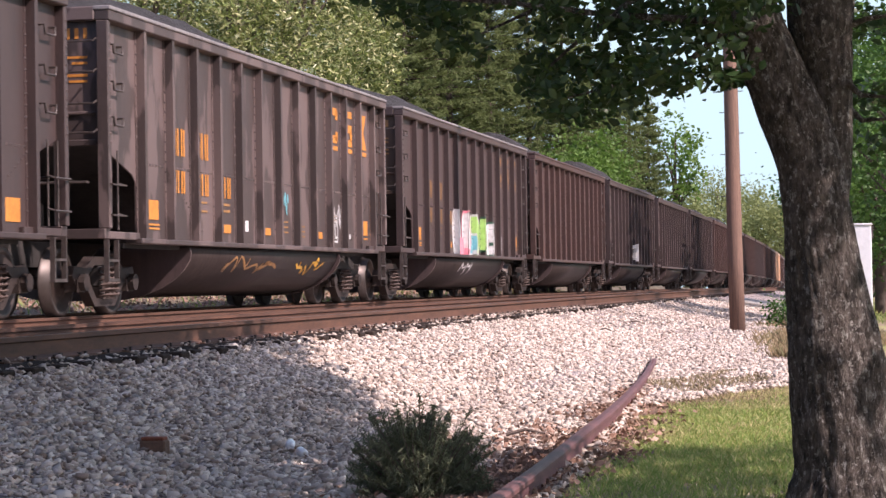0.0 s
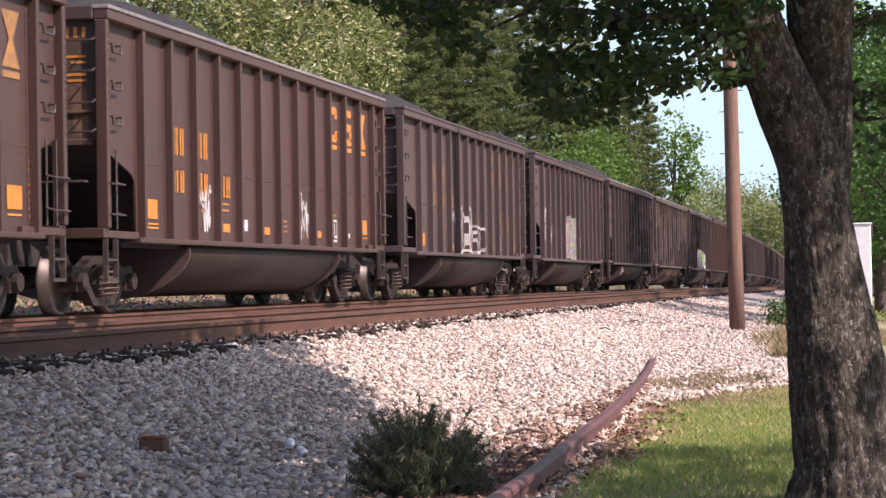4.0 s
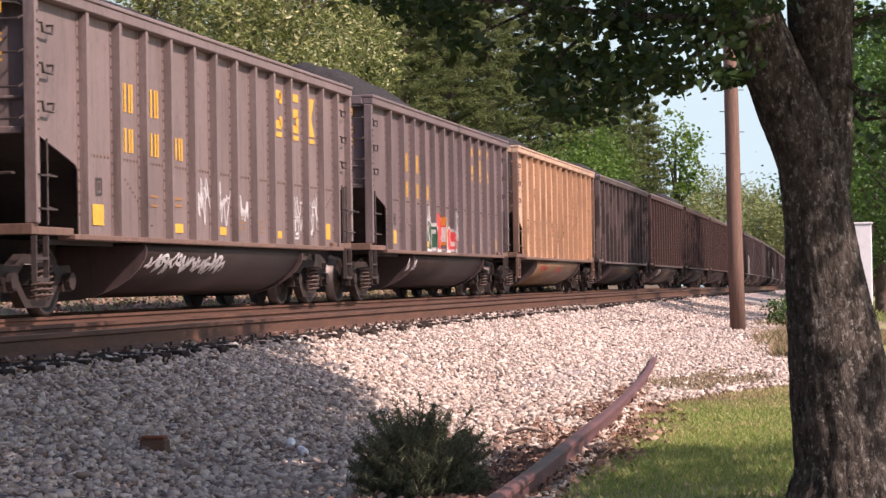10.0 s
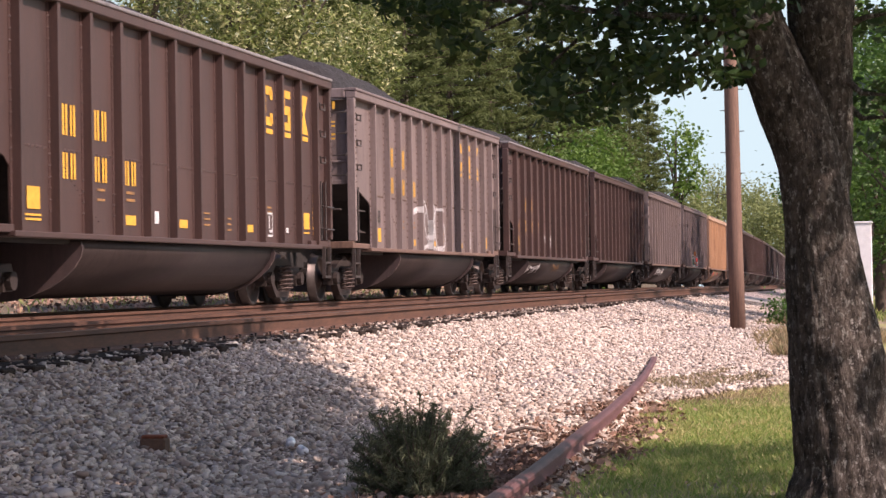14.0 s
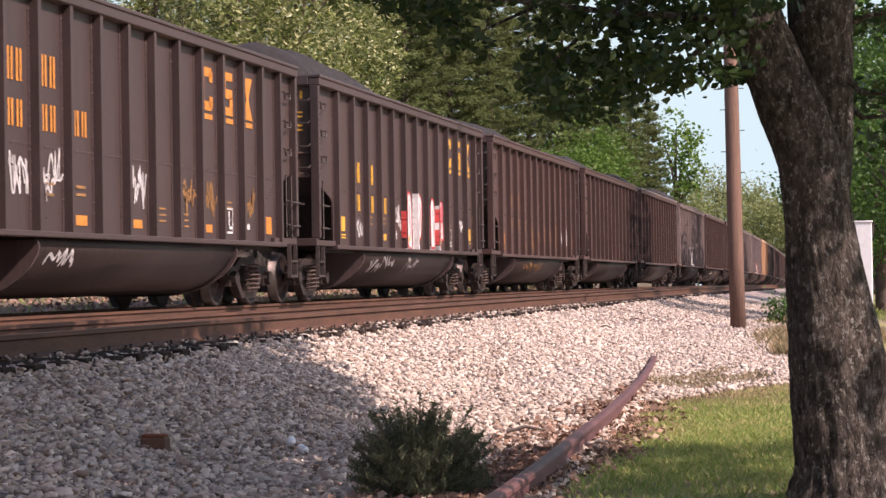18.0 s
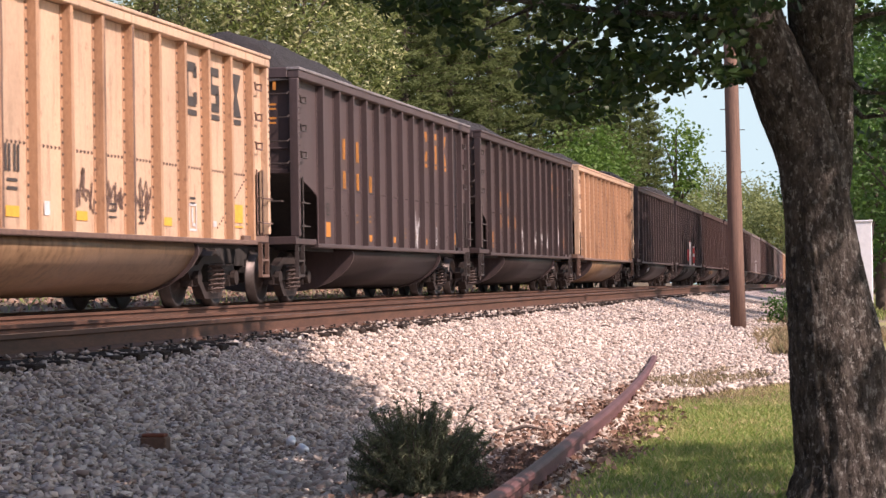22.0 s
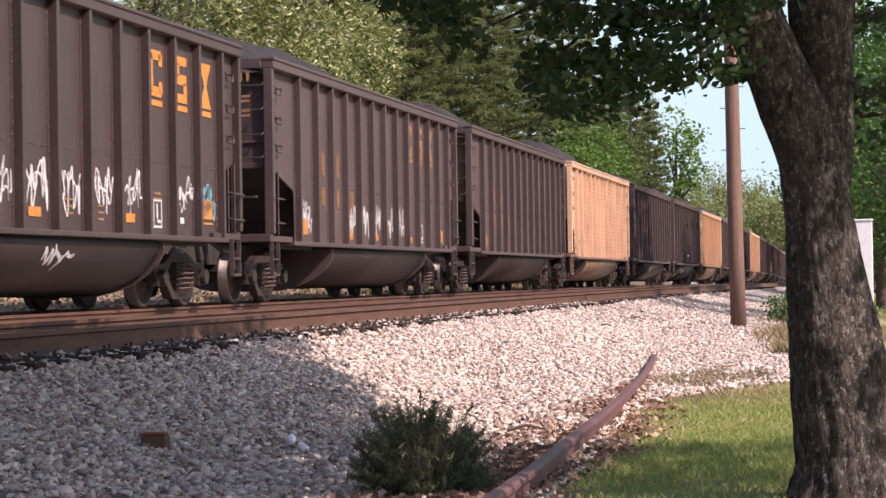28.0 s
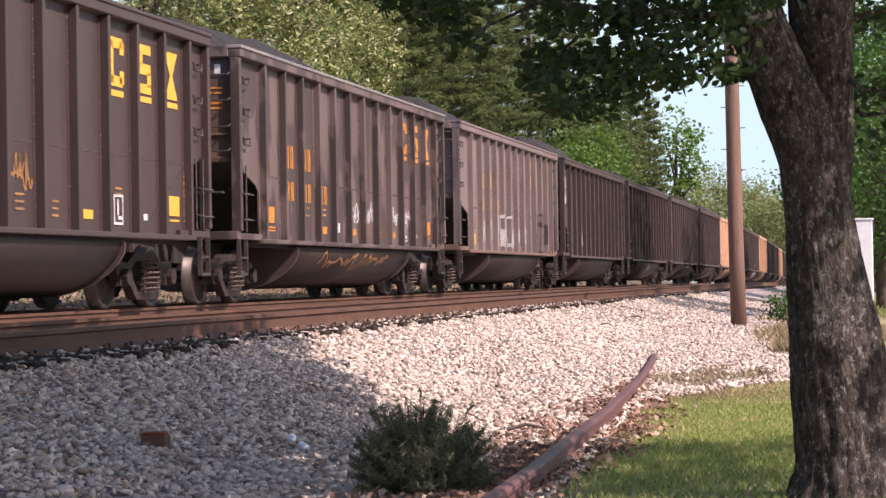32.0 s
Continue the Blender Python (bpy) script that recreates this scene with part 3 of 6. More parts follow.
def coal_car(short=False):
    car = new("coal_hopper_car")
    ribs, row = (RIBS_B, CELLS_B) if short else (RIBS, CELLS)
    for sg in (-1, 1):
        part("side_sheet", side_sheet(sg, short), M_BROWN, car)
    rib = bpy.data.meshes.new("side_rib")
    bm = rib_mesh()
    bm.to_mesh(rib)
    bm.free()
    rib.materials.append(M_BROWN)
    for x in ribs:
        part("side_rib", rib, None, car).matrix_basis = pose(x, 0, 0)
        part("side_rib", rib, None, car).matrix_basis = pose(x, 0, 0, 0, 0, 180)
    for sg in (-1, 1):
        a, b = sorted((sg * 1.40, sg * 1.59))
        part("top_chord", boxes((-HALF - 0.05, HALF + 0.05, a, b, 3.57, 3.69), bevel=0.012), M_CHORD, car)
        a, b = sorted((sg * 1.38, sg * 1.605))
        part("chord_cap", boxes((-HALF - 0.06, HALF + 0.06, a, b, 3.692, 3.745), bevel=0.012), M_CHORD, car)
        part("end_chord", boxes((sg * HALF - 0.06, sg * HALF + 0.06, -1.398, 1.398, 3.57, 3.74), bevel=0.015), M_BROWN, car)
        a, b = sorted((sg * 1.36, sg * 1.58))
        part("side_sill", boxes((-6.3, 6.7, a, b, 0.895, 0.96), bevel=0.01), M_BROWN, car)
        # end wall with two stiffeners and the sloping floor sheet behind it
        x0, x1 = sorted((sg * 7.32, sg * 7.34))
        r0, r1 = sorted((sg * 7.342, sg * 7.372))
        part("end_sheet", boxes((x0, x1, -1.43, 1.43, 2.08, 3.568)), M_BROWN, car)
        for z0, z1 in ((2.44, 2.48), (2.06, 2.14)):
            part("end_stiffener", boxes((r0, r1, -1.38, 1.38, z0, z1), bevel=0.01), M_BROWN, car)
        bm = bmesh.new()
        prism(bm, [(sg * 7.31, 2.10), (sg * 7.31, 2.17), (sg * 5.6, 1.92), (sg * 3.9, 1.10), (sg * 3.9, 0.9), (sg * 4.1, 0.9), (sg * 5.6, 1.82)], 1, -1.40, 1.40)
        part("slope_sheet", bm, M_UNDER, car, "black sloping floor sheet")
        x0, x1 = sorted((sg * 7.3, sg * 7.47))
        y_ = 1.52
        part("end_sill", boxes((x0, x1, -y_, y_, 0.94, 1.06), (min(sg * 6.2, sg * 7.3), max(sg * 6.2, sg * 7.3), -y_, -y_ + 0.06, 0.94, 1.03), bevel=0.008), M_BROWN, car)
        for ys in (-1, 1):
            x0, x1 = sorted((sg * 7.33, sg * 7.43))
            a, b = sorted((ys * 1.42, ys * 1.57))
            part("corner_post", boxes((x0, x1, a, b, 1.06, 3.568), bevel=0.012), M_BROWN, car)
        bm = boxes((min(sg * 7.5, sg * 7.85), max(sg * 7.5, sg * 7.85), -0.1, 0.1, 0.76, 0.96), (min(sg * 7.82, sg * 8.08), max(sg * 7.82, sg * 8.08), -0.17, 0.14, 0.70, 1.0), bevel=0.03)
        part("coupler", bm, M_FRAME, car, "rusty knuckle coupler")
        # ladder and grips at the corner
        for z in (3.3, 2.85, 2.42):
            part("grab_iron", grab(sg * 6.98, z, 0.34, 0.08, 0.10), M_STEEL, car)
        for z in (3.35, 2.98, 2.6, 2.25):
            bm = bmesh.new()
            xe = sg * 7.43
            tube(bm, [(xe, -1.42, z), (xe + sg * 0.12, -1.42, z - 0.04), (xe + sg * 0.12, -1.02, z - 0.04), (xe, -1.02, z)], 0.014, 5)
            part("grab_iron", bm, M_STEEL, car)
        bm = bmesh.new()
        for xx in (6.95, 7.25):
            tube(bm, [(sg * xx, -1.50, 1.05), (sg * xx, -1.50, 2.02)], 0.014, 5)
        for z in (1.25, 1.62):
            tube(bm, [(sg * 6.92, -1.50, z), (sg * 6.92, -1.60, z - 0.03), (sg * 7.4, -1.60, z - 0.03), (sg * 7.4, -1.5, z)], 0.013, 5)
        part("side_ladder", bm, M_STEEL, car)
        bm = bmesh.new()
        tube(bm, [(sg * 7.43, -1.3, 1.62), (sg * 7.5, -1.3, 1.62), (sg * 7.5, 1.3, 1.62), (sg * 7.43, 1.3, 1.62)], 0.018, 5)
        part("end_handrail", bm, M_STEEL, car)
        bm = bmesh.new()
        xs = sg * 7.22
        prism(bm, [(xs - 0.19, 0.93), (xs - 0.19, 0.42), (xs + 0.19, 0.42), (xs + 0.19, 0.93), (xs + 0.16, 0.93), (xs + 0.16, 0.69), (xs - 0.16, 0.69), (xs - 0.16, 0.66), (xs + 0.16, 0.66), (xs + 0.16, 0.46), (xs - 0.16, 0.46),
                   (xs - 0.16, 0.93)], 1, -1.54, -1.48)
        part("sill_step", bm, M_STEEL, car)
        # valve and air tank on the platform
        bm = bmesh.new()
        tube(bm, [(sg * 6.6, 0.25, 1.28), (sg * 6.6, 0.9, 1.28)], 0.16, 10)
        part("air_tank", bm, M_FRAME, car)
        part("brake_valve", boxes((sg * 6.95 - 0.12, sg * 6.95 + 0.12, -0.5, -0.2, 0.94, 1.4), bevel=0.02), M_FRAME, car)
    # tub between the trucks
    bm = bmesh.new()
    half = [(1.45, 0.895), (1.47, 0.83), (1.45, 0.73), (1.37, 0.60), (1.24, 0.475), (1.06, 0.36), (0.82, 0.265), (0.6, 0.215), (0.3, 0.20)]
    outline = [(-y, z) for y, z in half] + [(y, z) for y, z in reversed(half)]
    t0, t1 = (-3.3, 4.2) if short else (-4.12, 4.02)
    prism(bm, outline, 0, t0, t1)
    for f in bm.faces:
        f.smooth = len(f.verts) == 4
    part("tub", bm, M_DARK, car, "smooth rounded steel tub under the body")
    for x0, x1 in ((t0 - 0.04, t0 - 0.005), (t1 + 0.005, t1 + 0.04)):
        bm = bmesh.new()
        prism(bm, [(-y * 1.035, z - 0.03) for y, z in half] + [(y * 1.035, z - 0.03) for y, z in reversed(half)], 0, x0, x1)
        part("tub_flange", bm, M_GREY, car)
    part("centre_sill", boxes((-7.5, 7.5, -0.3, 0.3, 0.62, 0.94), (-6.4, -4.14, -1.36, -1.3, 0.84, 0.9), (4.04, 6.4, -1.36, -1.3, 0.84, 0.9)), M_UNDER, car)
    # rivet rows
    bm = bmesh.new()
    for x in ribs:
        for k in range(18):
            z = 1.2 + k * 0.13
            for q in (-0.076, 0.076):
                stud(bm, x + q, -PANEL - 0.008, z, 0.019)
    for c in row:
        for k in range(7):
            x = c - 0.36 + k * 0.12
            stud(bm, x, -PANEL, 1.914, 0.021)
    # slanting rivet lines at both ends of the side
    for c, k0, k1, fall in ((row[1], -4, 4, -0.55), (row[2], -4, 0, -0.55), (row[10], -4, 4, 0.55), (row[11], -4, 4, 0.55)):
        for k in range(k0, k1 + 1):
            z = (1.62 if c in (row[1], row[11]) else 1.62 - 0.997 * 0.55) + k * 0.09 * fall
            if z > 1.1:
                stud(bm, c + k * 0.09, -PANEL, z, 0.017)
    for sg in (-1, 1):
        for k in range(14):
            z = 2.1 + k * 0.1
            stud(bm, sg * 7.38, -1.57, z, 0.018)
    tagged(part("rivets", bm, M_BROWN, car), kind="stuff")
    if short:
        for ch in car.children:
            if ch.name.split(".")[0] in ("top_chord", "chord_cap", "end_chord", "end_sheet", "end_stiffener", "slope_sheet", "end_sill", "corner_post", "grab_iron", "side_ladder", "end_handrail", "sill_step", "side_sill", "air_tank", "brake_valve", "rivets"):
                for v in ch.data.vertices:
                    if v.co.x < -5.9:
                        v.co.x += 0.33 * min(1.0, (-5.9 - v.co.x) / 0.3)
    truck(car, -5.8 if short else -6.17)
    truck(car, 6.4 if short else 6.17)
    return car


PAINTED = ("side_sheet", "side_rib", "end_chord", "side_sill", "end_sheet", "end_sill", "corner_post", "rivets", "end_stiffener")
DECAL_Y = -PANEL - 0.011


def flat(name, car, polys, material, y=DECAL_Y, label=""):
    """Paint on the near side: polygons of (x, z)."""
    bm = bmesh.new()
    for poly in polys:
        bm.faces.new([bm.verts.new((x, y, z)) for x, z in poly])
    bm.normal_update()
    for f in bm.faces:
        if f.normal.y > 0:
            f.normal_flip()
    return part(name, bm, material, car, label)


def rect(x, z, w, h):
    return [(x - w / 2, z - h / 2), (x + w / 2, z - h / 2), (x + w / 2, z + h / 2), (x - w / 2, z + h / 2)]


def emblem(car, material):
    """Three block shapes over short bars."""
    row = cells(car)[-4:-1] if car.name in SHORT_CARS else CELLS[-3:]
    x, z = row[0], 3.05
    w, h, t = 0.52, 0.62, 0.15
    flat("emblem", car, [rect(x - w / 2 + t / 2, z, t, h - 0.1), rect(x + w / 2 - t / 2, z + h / 2 - 0.13, t, 0.16), rect(x + w / 2 - t / 2, z - h / 2 + 0.13, t, 0.16), rect(x, z + h / 2 - t / 2, w - 0.1, t - 0.02),
                         rect(x, z - h / 2 + t / 2, w - 0.1, t - 0.02), rect(x, z - 0.385, 0.48, 0.075)], material)
    x = row[1]
    flat("emblem", car, [rect(x, z + h / 2 - 0.06, w - 0.06, 0.12), rect(x, z, w - 0.08, 0.14), rect(x, z - h / 2 + 0.06, w - 0.06, 0.12), rect(x - 0.16, z + 0.13, 0.15, 0.18), rect(x + 0.16, z - 0.13, 0.15, 0.18),
                         rect(x, z - 0.385, 0.48, 0.075)], material)
    x = row[2]
    flat("emblem", car, [[(x - 0.25, z + h / 2), (x - 0.05, z), (x + 0.05, z), (x + 0.25, z + h / 2)], [(x - 0.05, z), (x - 0.25, z - h / 2), (x + 0.25, z - h / 2), (x + 0.05, z)], rect(x, z - 0.385, 0.48, 0.075)], material)


def bars(car, material, low=0.0):
    """Plain bars in place of the car's marks."""
    def glyphs(cell, z, h, n=2, w=0.15):
        out = []
        for k in range(n):
            x = cells(car)[cell] + (k - (n - 1) / 2) * (w + 0.1)
            out += [rect(x - 0.05, z, 0.062, h), rect(x + 0.05, z, 0.062, h)]
        return out
    for cell in (1, 2):
        flat("mark", car, glyphs(cell, 2.27 + low, 0.36), material)["kind"] = "stuff"
    for cell in (1, 2, 3):
        flat("mark", car, glyphs(cell, 1.74 + low, 0.30), material)["kind"] = "stuff"
    flat("fine_print", car, [rect(cells(car)[3], 1.5 - 0.09 * k, 0.3, 0.035) for k in range(2)] + [rect(cells(car)[2], 1.5 - 0.12 * k, 0.26, 0.03) for k in range(2)] + [rect(cells(car)[6], 1.33 - 0.08 * k, 0.26, 0.025) for k in range(3)]
         + [rect(cells(car)[7], 1.28 - 0.08 * k, 0.2, 0.025) for k in range(3)] + [rect(cells(car)[9], 1.5 - 0.07 * k, 0.24, 0.03) for k in range(2)], M_FAINT if material is not M_BLACK else M_BLACK)["kind"] = "stuff"


def reflectors(car, material):
    row = cells(car)
    short = car.name in SHORT_CARS
    hi, lo = (1.21, 1.11) if short else (1.34, 1.16)
    places = [(row[0] - 0.02, hi, 0.38, 0.25), (row[3], lo, 0.38, 0.12), (row[5], lo, 0.36, 0.11), (row[8], lo, 0.32, 0.11), (row[11] + (0.0 if short else 0.05), hi, 0.42, 0.26)]
    for x, z, w, h in places:
        flat("reflector", car, [rect(x, z, w, h)], material)
    for x, w, h in ((row[9], 0.30, 0.34),):
        flat("notice", car, [rect(x - w / 2, 1.24, 0.03, h), rect(x + w / 2, 1.24, 0.03, h), rect(x, 1.24 + h / 2, w + 0.03, 0.03), rect(x, 1.24 - h / 2, w + 0.03, 0.03), rect(x - 0.02, 1.27, 0.05, 0.2), rect(x + 0.05, 1.14, 0.14, 0.04)], M_WHITE)
    if short:
        x = row[0] + 0.02
        flat("notice", car, [rect(x - 0.09, 1.55, 0.03, 0.2), rect(x + 0.09, 1.55, 0.03, 0.2), rect(x, 1.64, 0.2, 0.03), rect(x, 1.46, 0.2, 0.03), rect(x, 1.55, 0.05, 0.1)], M_BLACK)
    else:
        flat("notice", car, [rect(row[4] - 0.05, 1.22, 0.17, 0.16)], M_WHITE)
        flat("fine_print", car, [rect(row[0] - 0.05, 1.15 - 0.05 * k, 0.5, 0.025) for k in range(2)] + [rect(row[11] + 0.05, 1.15, 0.4, 0.025)], material)["kind"] = "stuff"
    flat("notice", car, [rect(row[10] - 0.05, 1.17, 0.15, 0.08)], M_WHITE)
    flat("fine_print", car, [rect(6.66 if short else 6.56, 1.15 + 0.085 * k, 0.09, 0.04) for k in range(8)], material)["kind"] = "stuff"


def between(poly, a, b):
    """The part of a convex polygon of (x, z) between x = a and x = b."""
    for lim, sg in ((a, 1), (b, -1)):
        out = []
        for (x0, z0), (x1, z1) in zip(poly, poly[1:] + poly[:1]):
            d0, d1 = (x0 - lim) * sg, (x1 - lim) * sg
            if d0 >= 0:
                out.append((x0, z0))
            if d0 * d1 < 0:
                q = d0 / (d0 - d1)
                out.append((lim, z0 + (z1 - z0) * q))
        poly = out
        if len(poly) < 3:
            return []
    return poly


def drape(car, polys, material, lift=0.0):
    """Spray paint that lies over panels, rib flanges and ribs alike."""
    bm = bmesh.new()
    bands, last = [], -HALF
    ribs = RIBS_B if car.name in SHORT_CARS else RIBS
    for r in ribs:
        bands += [(last, r - 0.1, PANEL + 0.004), (r - 0.1, r - 0.048, PANEL + 0.011), (r - 0.048, r + 0.048, 1.571), (r + 0.048, r + 0.1, PANEL + 0.011)]
        last = r + 0.1
    bands.append((last, HALF, PANEL + 0.004))
    for poly in polys:
        x0, x1 = min(p[0] for p in poly), max(p[0] for p in poly)
        for a, b, y in bands:
            if b > x0 and a < x1:
                cut = between(list(poly), a, b)
                if cut:
                    bm.faces.new([bm.verts.new((x, -y - lift, z)) for x, z in cut])
        for r in ribs:
            cut = between(list(poly), r - 0.049, r - 0.047)
            if cut:
                z0, z1 = min(p[1] for p in cut), max(p[1] for p in cut)
                x = r - 0.051 - lift
                bm.faces.new([bm.verts.new(p) for p in ((x, -PANEL, z0), (x, -1.573, z0), (x, -1.573, z1), (x, -PANEL, z1))])
    return tagged(part("graffiti", bm, material, car), kind="stuff")


def ribbon(pts, width, closed=False):
    """Quads along a stroke of (x, z) points."""
    out = []
    n = len(pts)
    for i in range(n if closed else n - 1):
        (x0, z0), (x1, z1) = pts[i], pts[(i + 1) % n]
        d = math.hypot(x1 - x0, z1 - z0) or 1e-6
        nx, nz = -(z1 - z0) / d * width / 2, (x1 - x0) / d * width / 2
        ex, ez = (x1 - x0) / d * width * 0.3, (z1 - z0) / d * width * 0.3
        out.append([(x0 + nx - ex, z0 + nz - ez), (x1 + nx + ex, z1 + nz + ez), (x1 - nx + ex, z1 - nz + ez), (x0 - nx - ex, z0 - nz - ez)])
    return out


def bubble(car, x, z, w, h, seed, fill=None, line=None, lw=0.04, lift=0.0, square=0.9):
    """One swollen sprayed shape: fill, outline and an inner stroke."""
    r = random.Random(seed)
    ph = [r.uniform(0, 6.28) for _ in range(3)]
    pts = []
    for k in range(22):
        a = 2 * math.pi * k / 22
        c, s = math.cos(a), math.sin(a)
        wob = 1 + 0.06 * math.sin(2 * a + ph[0]) + 0.07 * math.sin(3 * a + ph[1]) + 0.04 * math.sin(5 * a + ph[2])
        pts.append((x + w / 2 * wob * math.copysign(abs(c) ** square, c), z + h / 2 * wob * math.copysign(abs(s) ** square, s)))
    if fill is not None:
        drape(car, [[(x, z), pts[k], pts[(k + 1) % 22]] for k in range(22)], fill, lift)
    if line is not None:
        inner = [(x + w * (0.12 + 0.1 * math.sin(q * 5 + ph[0])), z + h * (0.3 - 0.55 * q)) for q in (0, 0.2, 0.4, 0.6, 0.8, 1.0)]
        drape(car, ribbon(pts, lw, True) + ribbon(inner, lw * 0.8), line, lift + 0.003)


def streak(car, x, z0, z1, w, material, seed):
    """A run of rust or paint down the side."""
    r = random.Random(seed)
    n = 14
    zs = [z1 + (z0 - z1) * k / n for k in range(n + 1)]
    ws = [w * 0.55 * (1.0 + 0.2 * math.sin(k * 0.9 + seed)) * r.uniform(0.9, 1.1) for k in range(n + 1)]
    drape(car, [[(x - ws[k] / 2, zs[k]), (x + ws[k] / 2, zs[k]), (x + ws[k + 1] / 2, zs[k + 1]), (x - ws[k + 1] / 2, zs[k + 1])] for k in range(n)], material)


def scribble(car, x, z, w, h, material, seed, y=DECAL_Y, loops=13, width=0.02, name="graffiti"):
    """Loopy spray strokes inside a box of w x h metres."""
    r = random.Random(seed)
    bm = bmesh.new()
    p = [(x - w / 2 + w * (i + r.uniform(-1.6, 1.6)) / loops, z + h / 2 * (1 if i % 2 else -1) * r.uniform(-0.35, 1.0)) for i in range(loops + 1)]
    pts = []
    for i in range(len(p) - 1):
        for k in range(7):
            t = k / 7
            q0, q1, q2, q3 = p[max(i - 1, 0)], p[i], p[i + 1], p[min(i + 2, len(p) - 1)]
            pts.append(tuple(0.5 * (2 * q1[a] + (q2[a] - q0[a]) * t + (2 * q0[a] - 5 * q1[a] + 4 * q2[a] - q3[a]) * t * t + (3 * q1[a] - q0[a] - 3 * q2[a] + q3[a]) * t ** 3) for a in (0, 1)))
    prev = None
    for i in range(len(pts) - 1):
        d = Vector((pts[i + 1][0] - pts[i][0], pts[i + 1][1] - pts[i][1]))
        if d.length < 1e-5:
            continue
        nrm = Vector((-d.y, d.x)).normalized() * width * r.uniform(0.7, 1.2)
        pair = (bm.verts.new((pts[i][0] + nrm.x, y, pts[i][1] + nrm.y)), bm.verts.new((pts[i][0] - nrm.x, y, pts[i][1] - nrm.y)))
        if prev:
            bm.faces.new((prev[0], prev[1], pair[1], pair[0]))
        prev = pair
    return part(name, bm, material, car)


def strokes_in(car, which, z, h, material, seed, name="graffiti"):
    for k, c in enumerate(which):
        scribble(car, cells(car)[c] + 0.03, z, 0.70, h * 1.3, material, seed * 31 + k, name=name, width=0.018)
        scribble(car, cells(car)[c] + 0.1, z + h * 0.1, 0.5, h * 1.15, material, seed * 57 + k, name=name, width=0.014, loops=9)


def tub_tag(car, x, w, material, seed, n=9):
    """Spray strokes that follow the tub's curve."""
    ob = scribble(car, x, 0.66, w, 0.30, material, seed, loops=int(n * 1.8), width=0.022)
    zs, ys = (0.30, 0.36, 0.475, 0.60, 0.73, 0.83, 0.90), (0.94, 1.06, 1.24, 1.37, 1.45, 1.47, 1.45)
    for v in ob.data.vertices:
        v.co.z = min(max(v.co.z, 0.45), 0.84)
        v.co.y = -float(np.interp(v.co.z, zs, ys)) - 0.008

# ---------------------------------------------------------------- the train
# paint, mark colour, pale top chord, label
BR, GR, DK, PA, FA, TA, RT = M_BROWN, M_GREY, M_DARK, M_PALE, M_FADED, M_TAN, M_RUSTY_TAN
TRAIN = {
    -14: (DK, M_FAINT), -13: (BR, M_FAINT), -12: (TA, M_BLACK), -11: (DK, M_FAINT), -10: (BR, M_FAINT), -9: (DK, M_FAINT), -8: (BR, M_FAINT), -7: (DK, M_FAINT), -6: (BR, M_FAINT),
    -5: (DK, M_FAINT), -4: (DK, M_FAINT), -3: (DK, M_FAINT), -2: (BR, M_FAINT), -1: (DK, M_FAINT), 0: (FA, M_ORANGE), 1: (DK, M_ORANGE), 2: (GR, M_FAINT), 3: (GR, M_FAINT), 4: (BR, M_ORANGE),
    5: (BR, M_FAINT), 6: (BR, M_ORANGE), 7: (FA, M_ORANGE), 8: (M_OLD_TAN, M_BLACK), 9: (M_MID, M_YELLOW), 10: (PA, M_YELLOW), 11: (BR, M_YELLOW), 12: (BR, M_YELLOW), 13: (PA, M_YELLOW), 14: (BR, M_YELLOW),
    15: (BR, M_YELLOW), 16: (BR, M_FAINT), 17: (DK, M_YELLOW), 18: (DK, M_ORANGE), 19: (RT, M_BLACK), 20: (DK, M_ORANGE), 21: (GR, M_ORANGE), 22: (RT, M_BLACK), 23: (GR, M_ORANGE), 24: (GR, M_ORANGE),
    25: (TA, M_BLACK), 26: (GR, M_FAINT), 27: (GR, M_FAINT), 28: (DK, M_ORANGE), 29: (DK, M_YELLOW), 30: (PA, M_YELLOW), 31: (FA, M_ORANGE), 32: (DK, M_YELLOW), 33: (BR, M_YELLOW)}
COLOUR_WORDS = {M_MID: "worn mid-grey", BR: "weathered brown", GR: "dusty grey", DK: "dark grey-brown", PA: "pale grey", FA: "brown with peeling pale patches", TA: "tan", RT: "rust-streaked tan", M_OLD_TAN: "dirty rust-stained tan"}
PALE_CHORD = {0, 1, -1, 4, 6, 7, 12, 14, 31, 21}

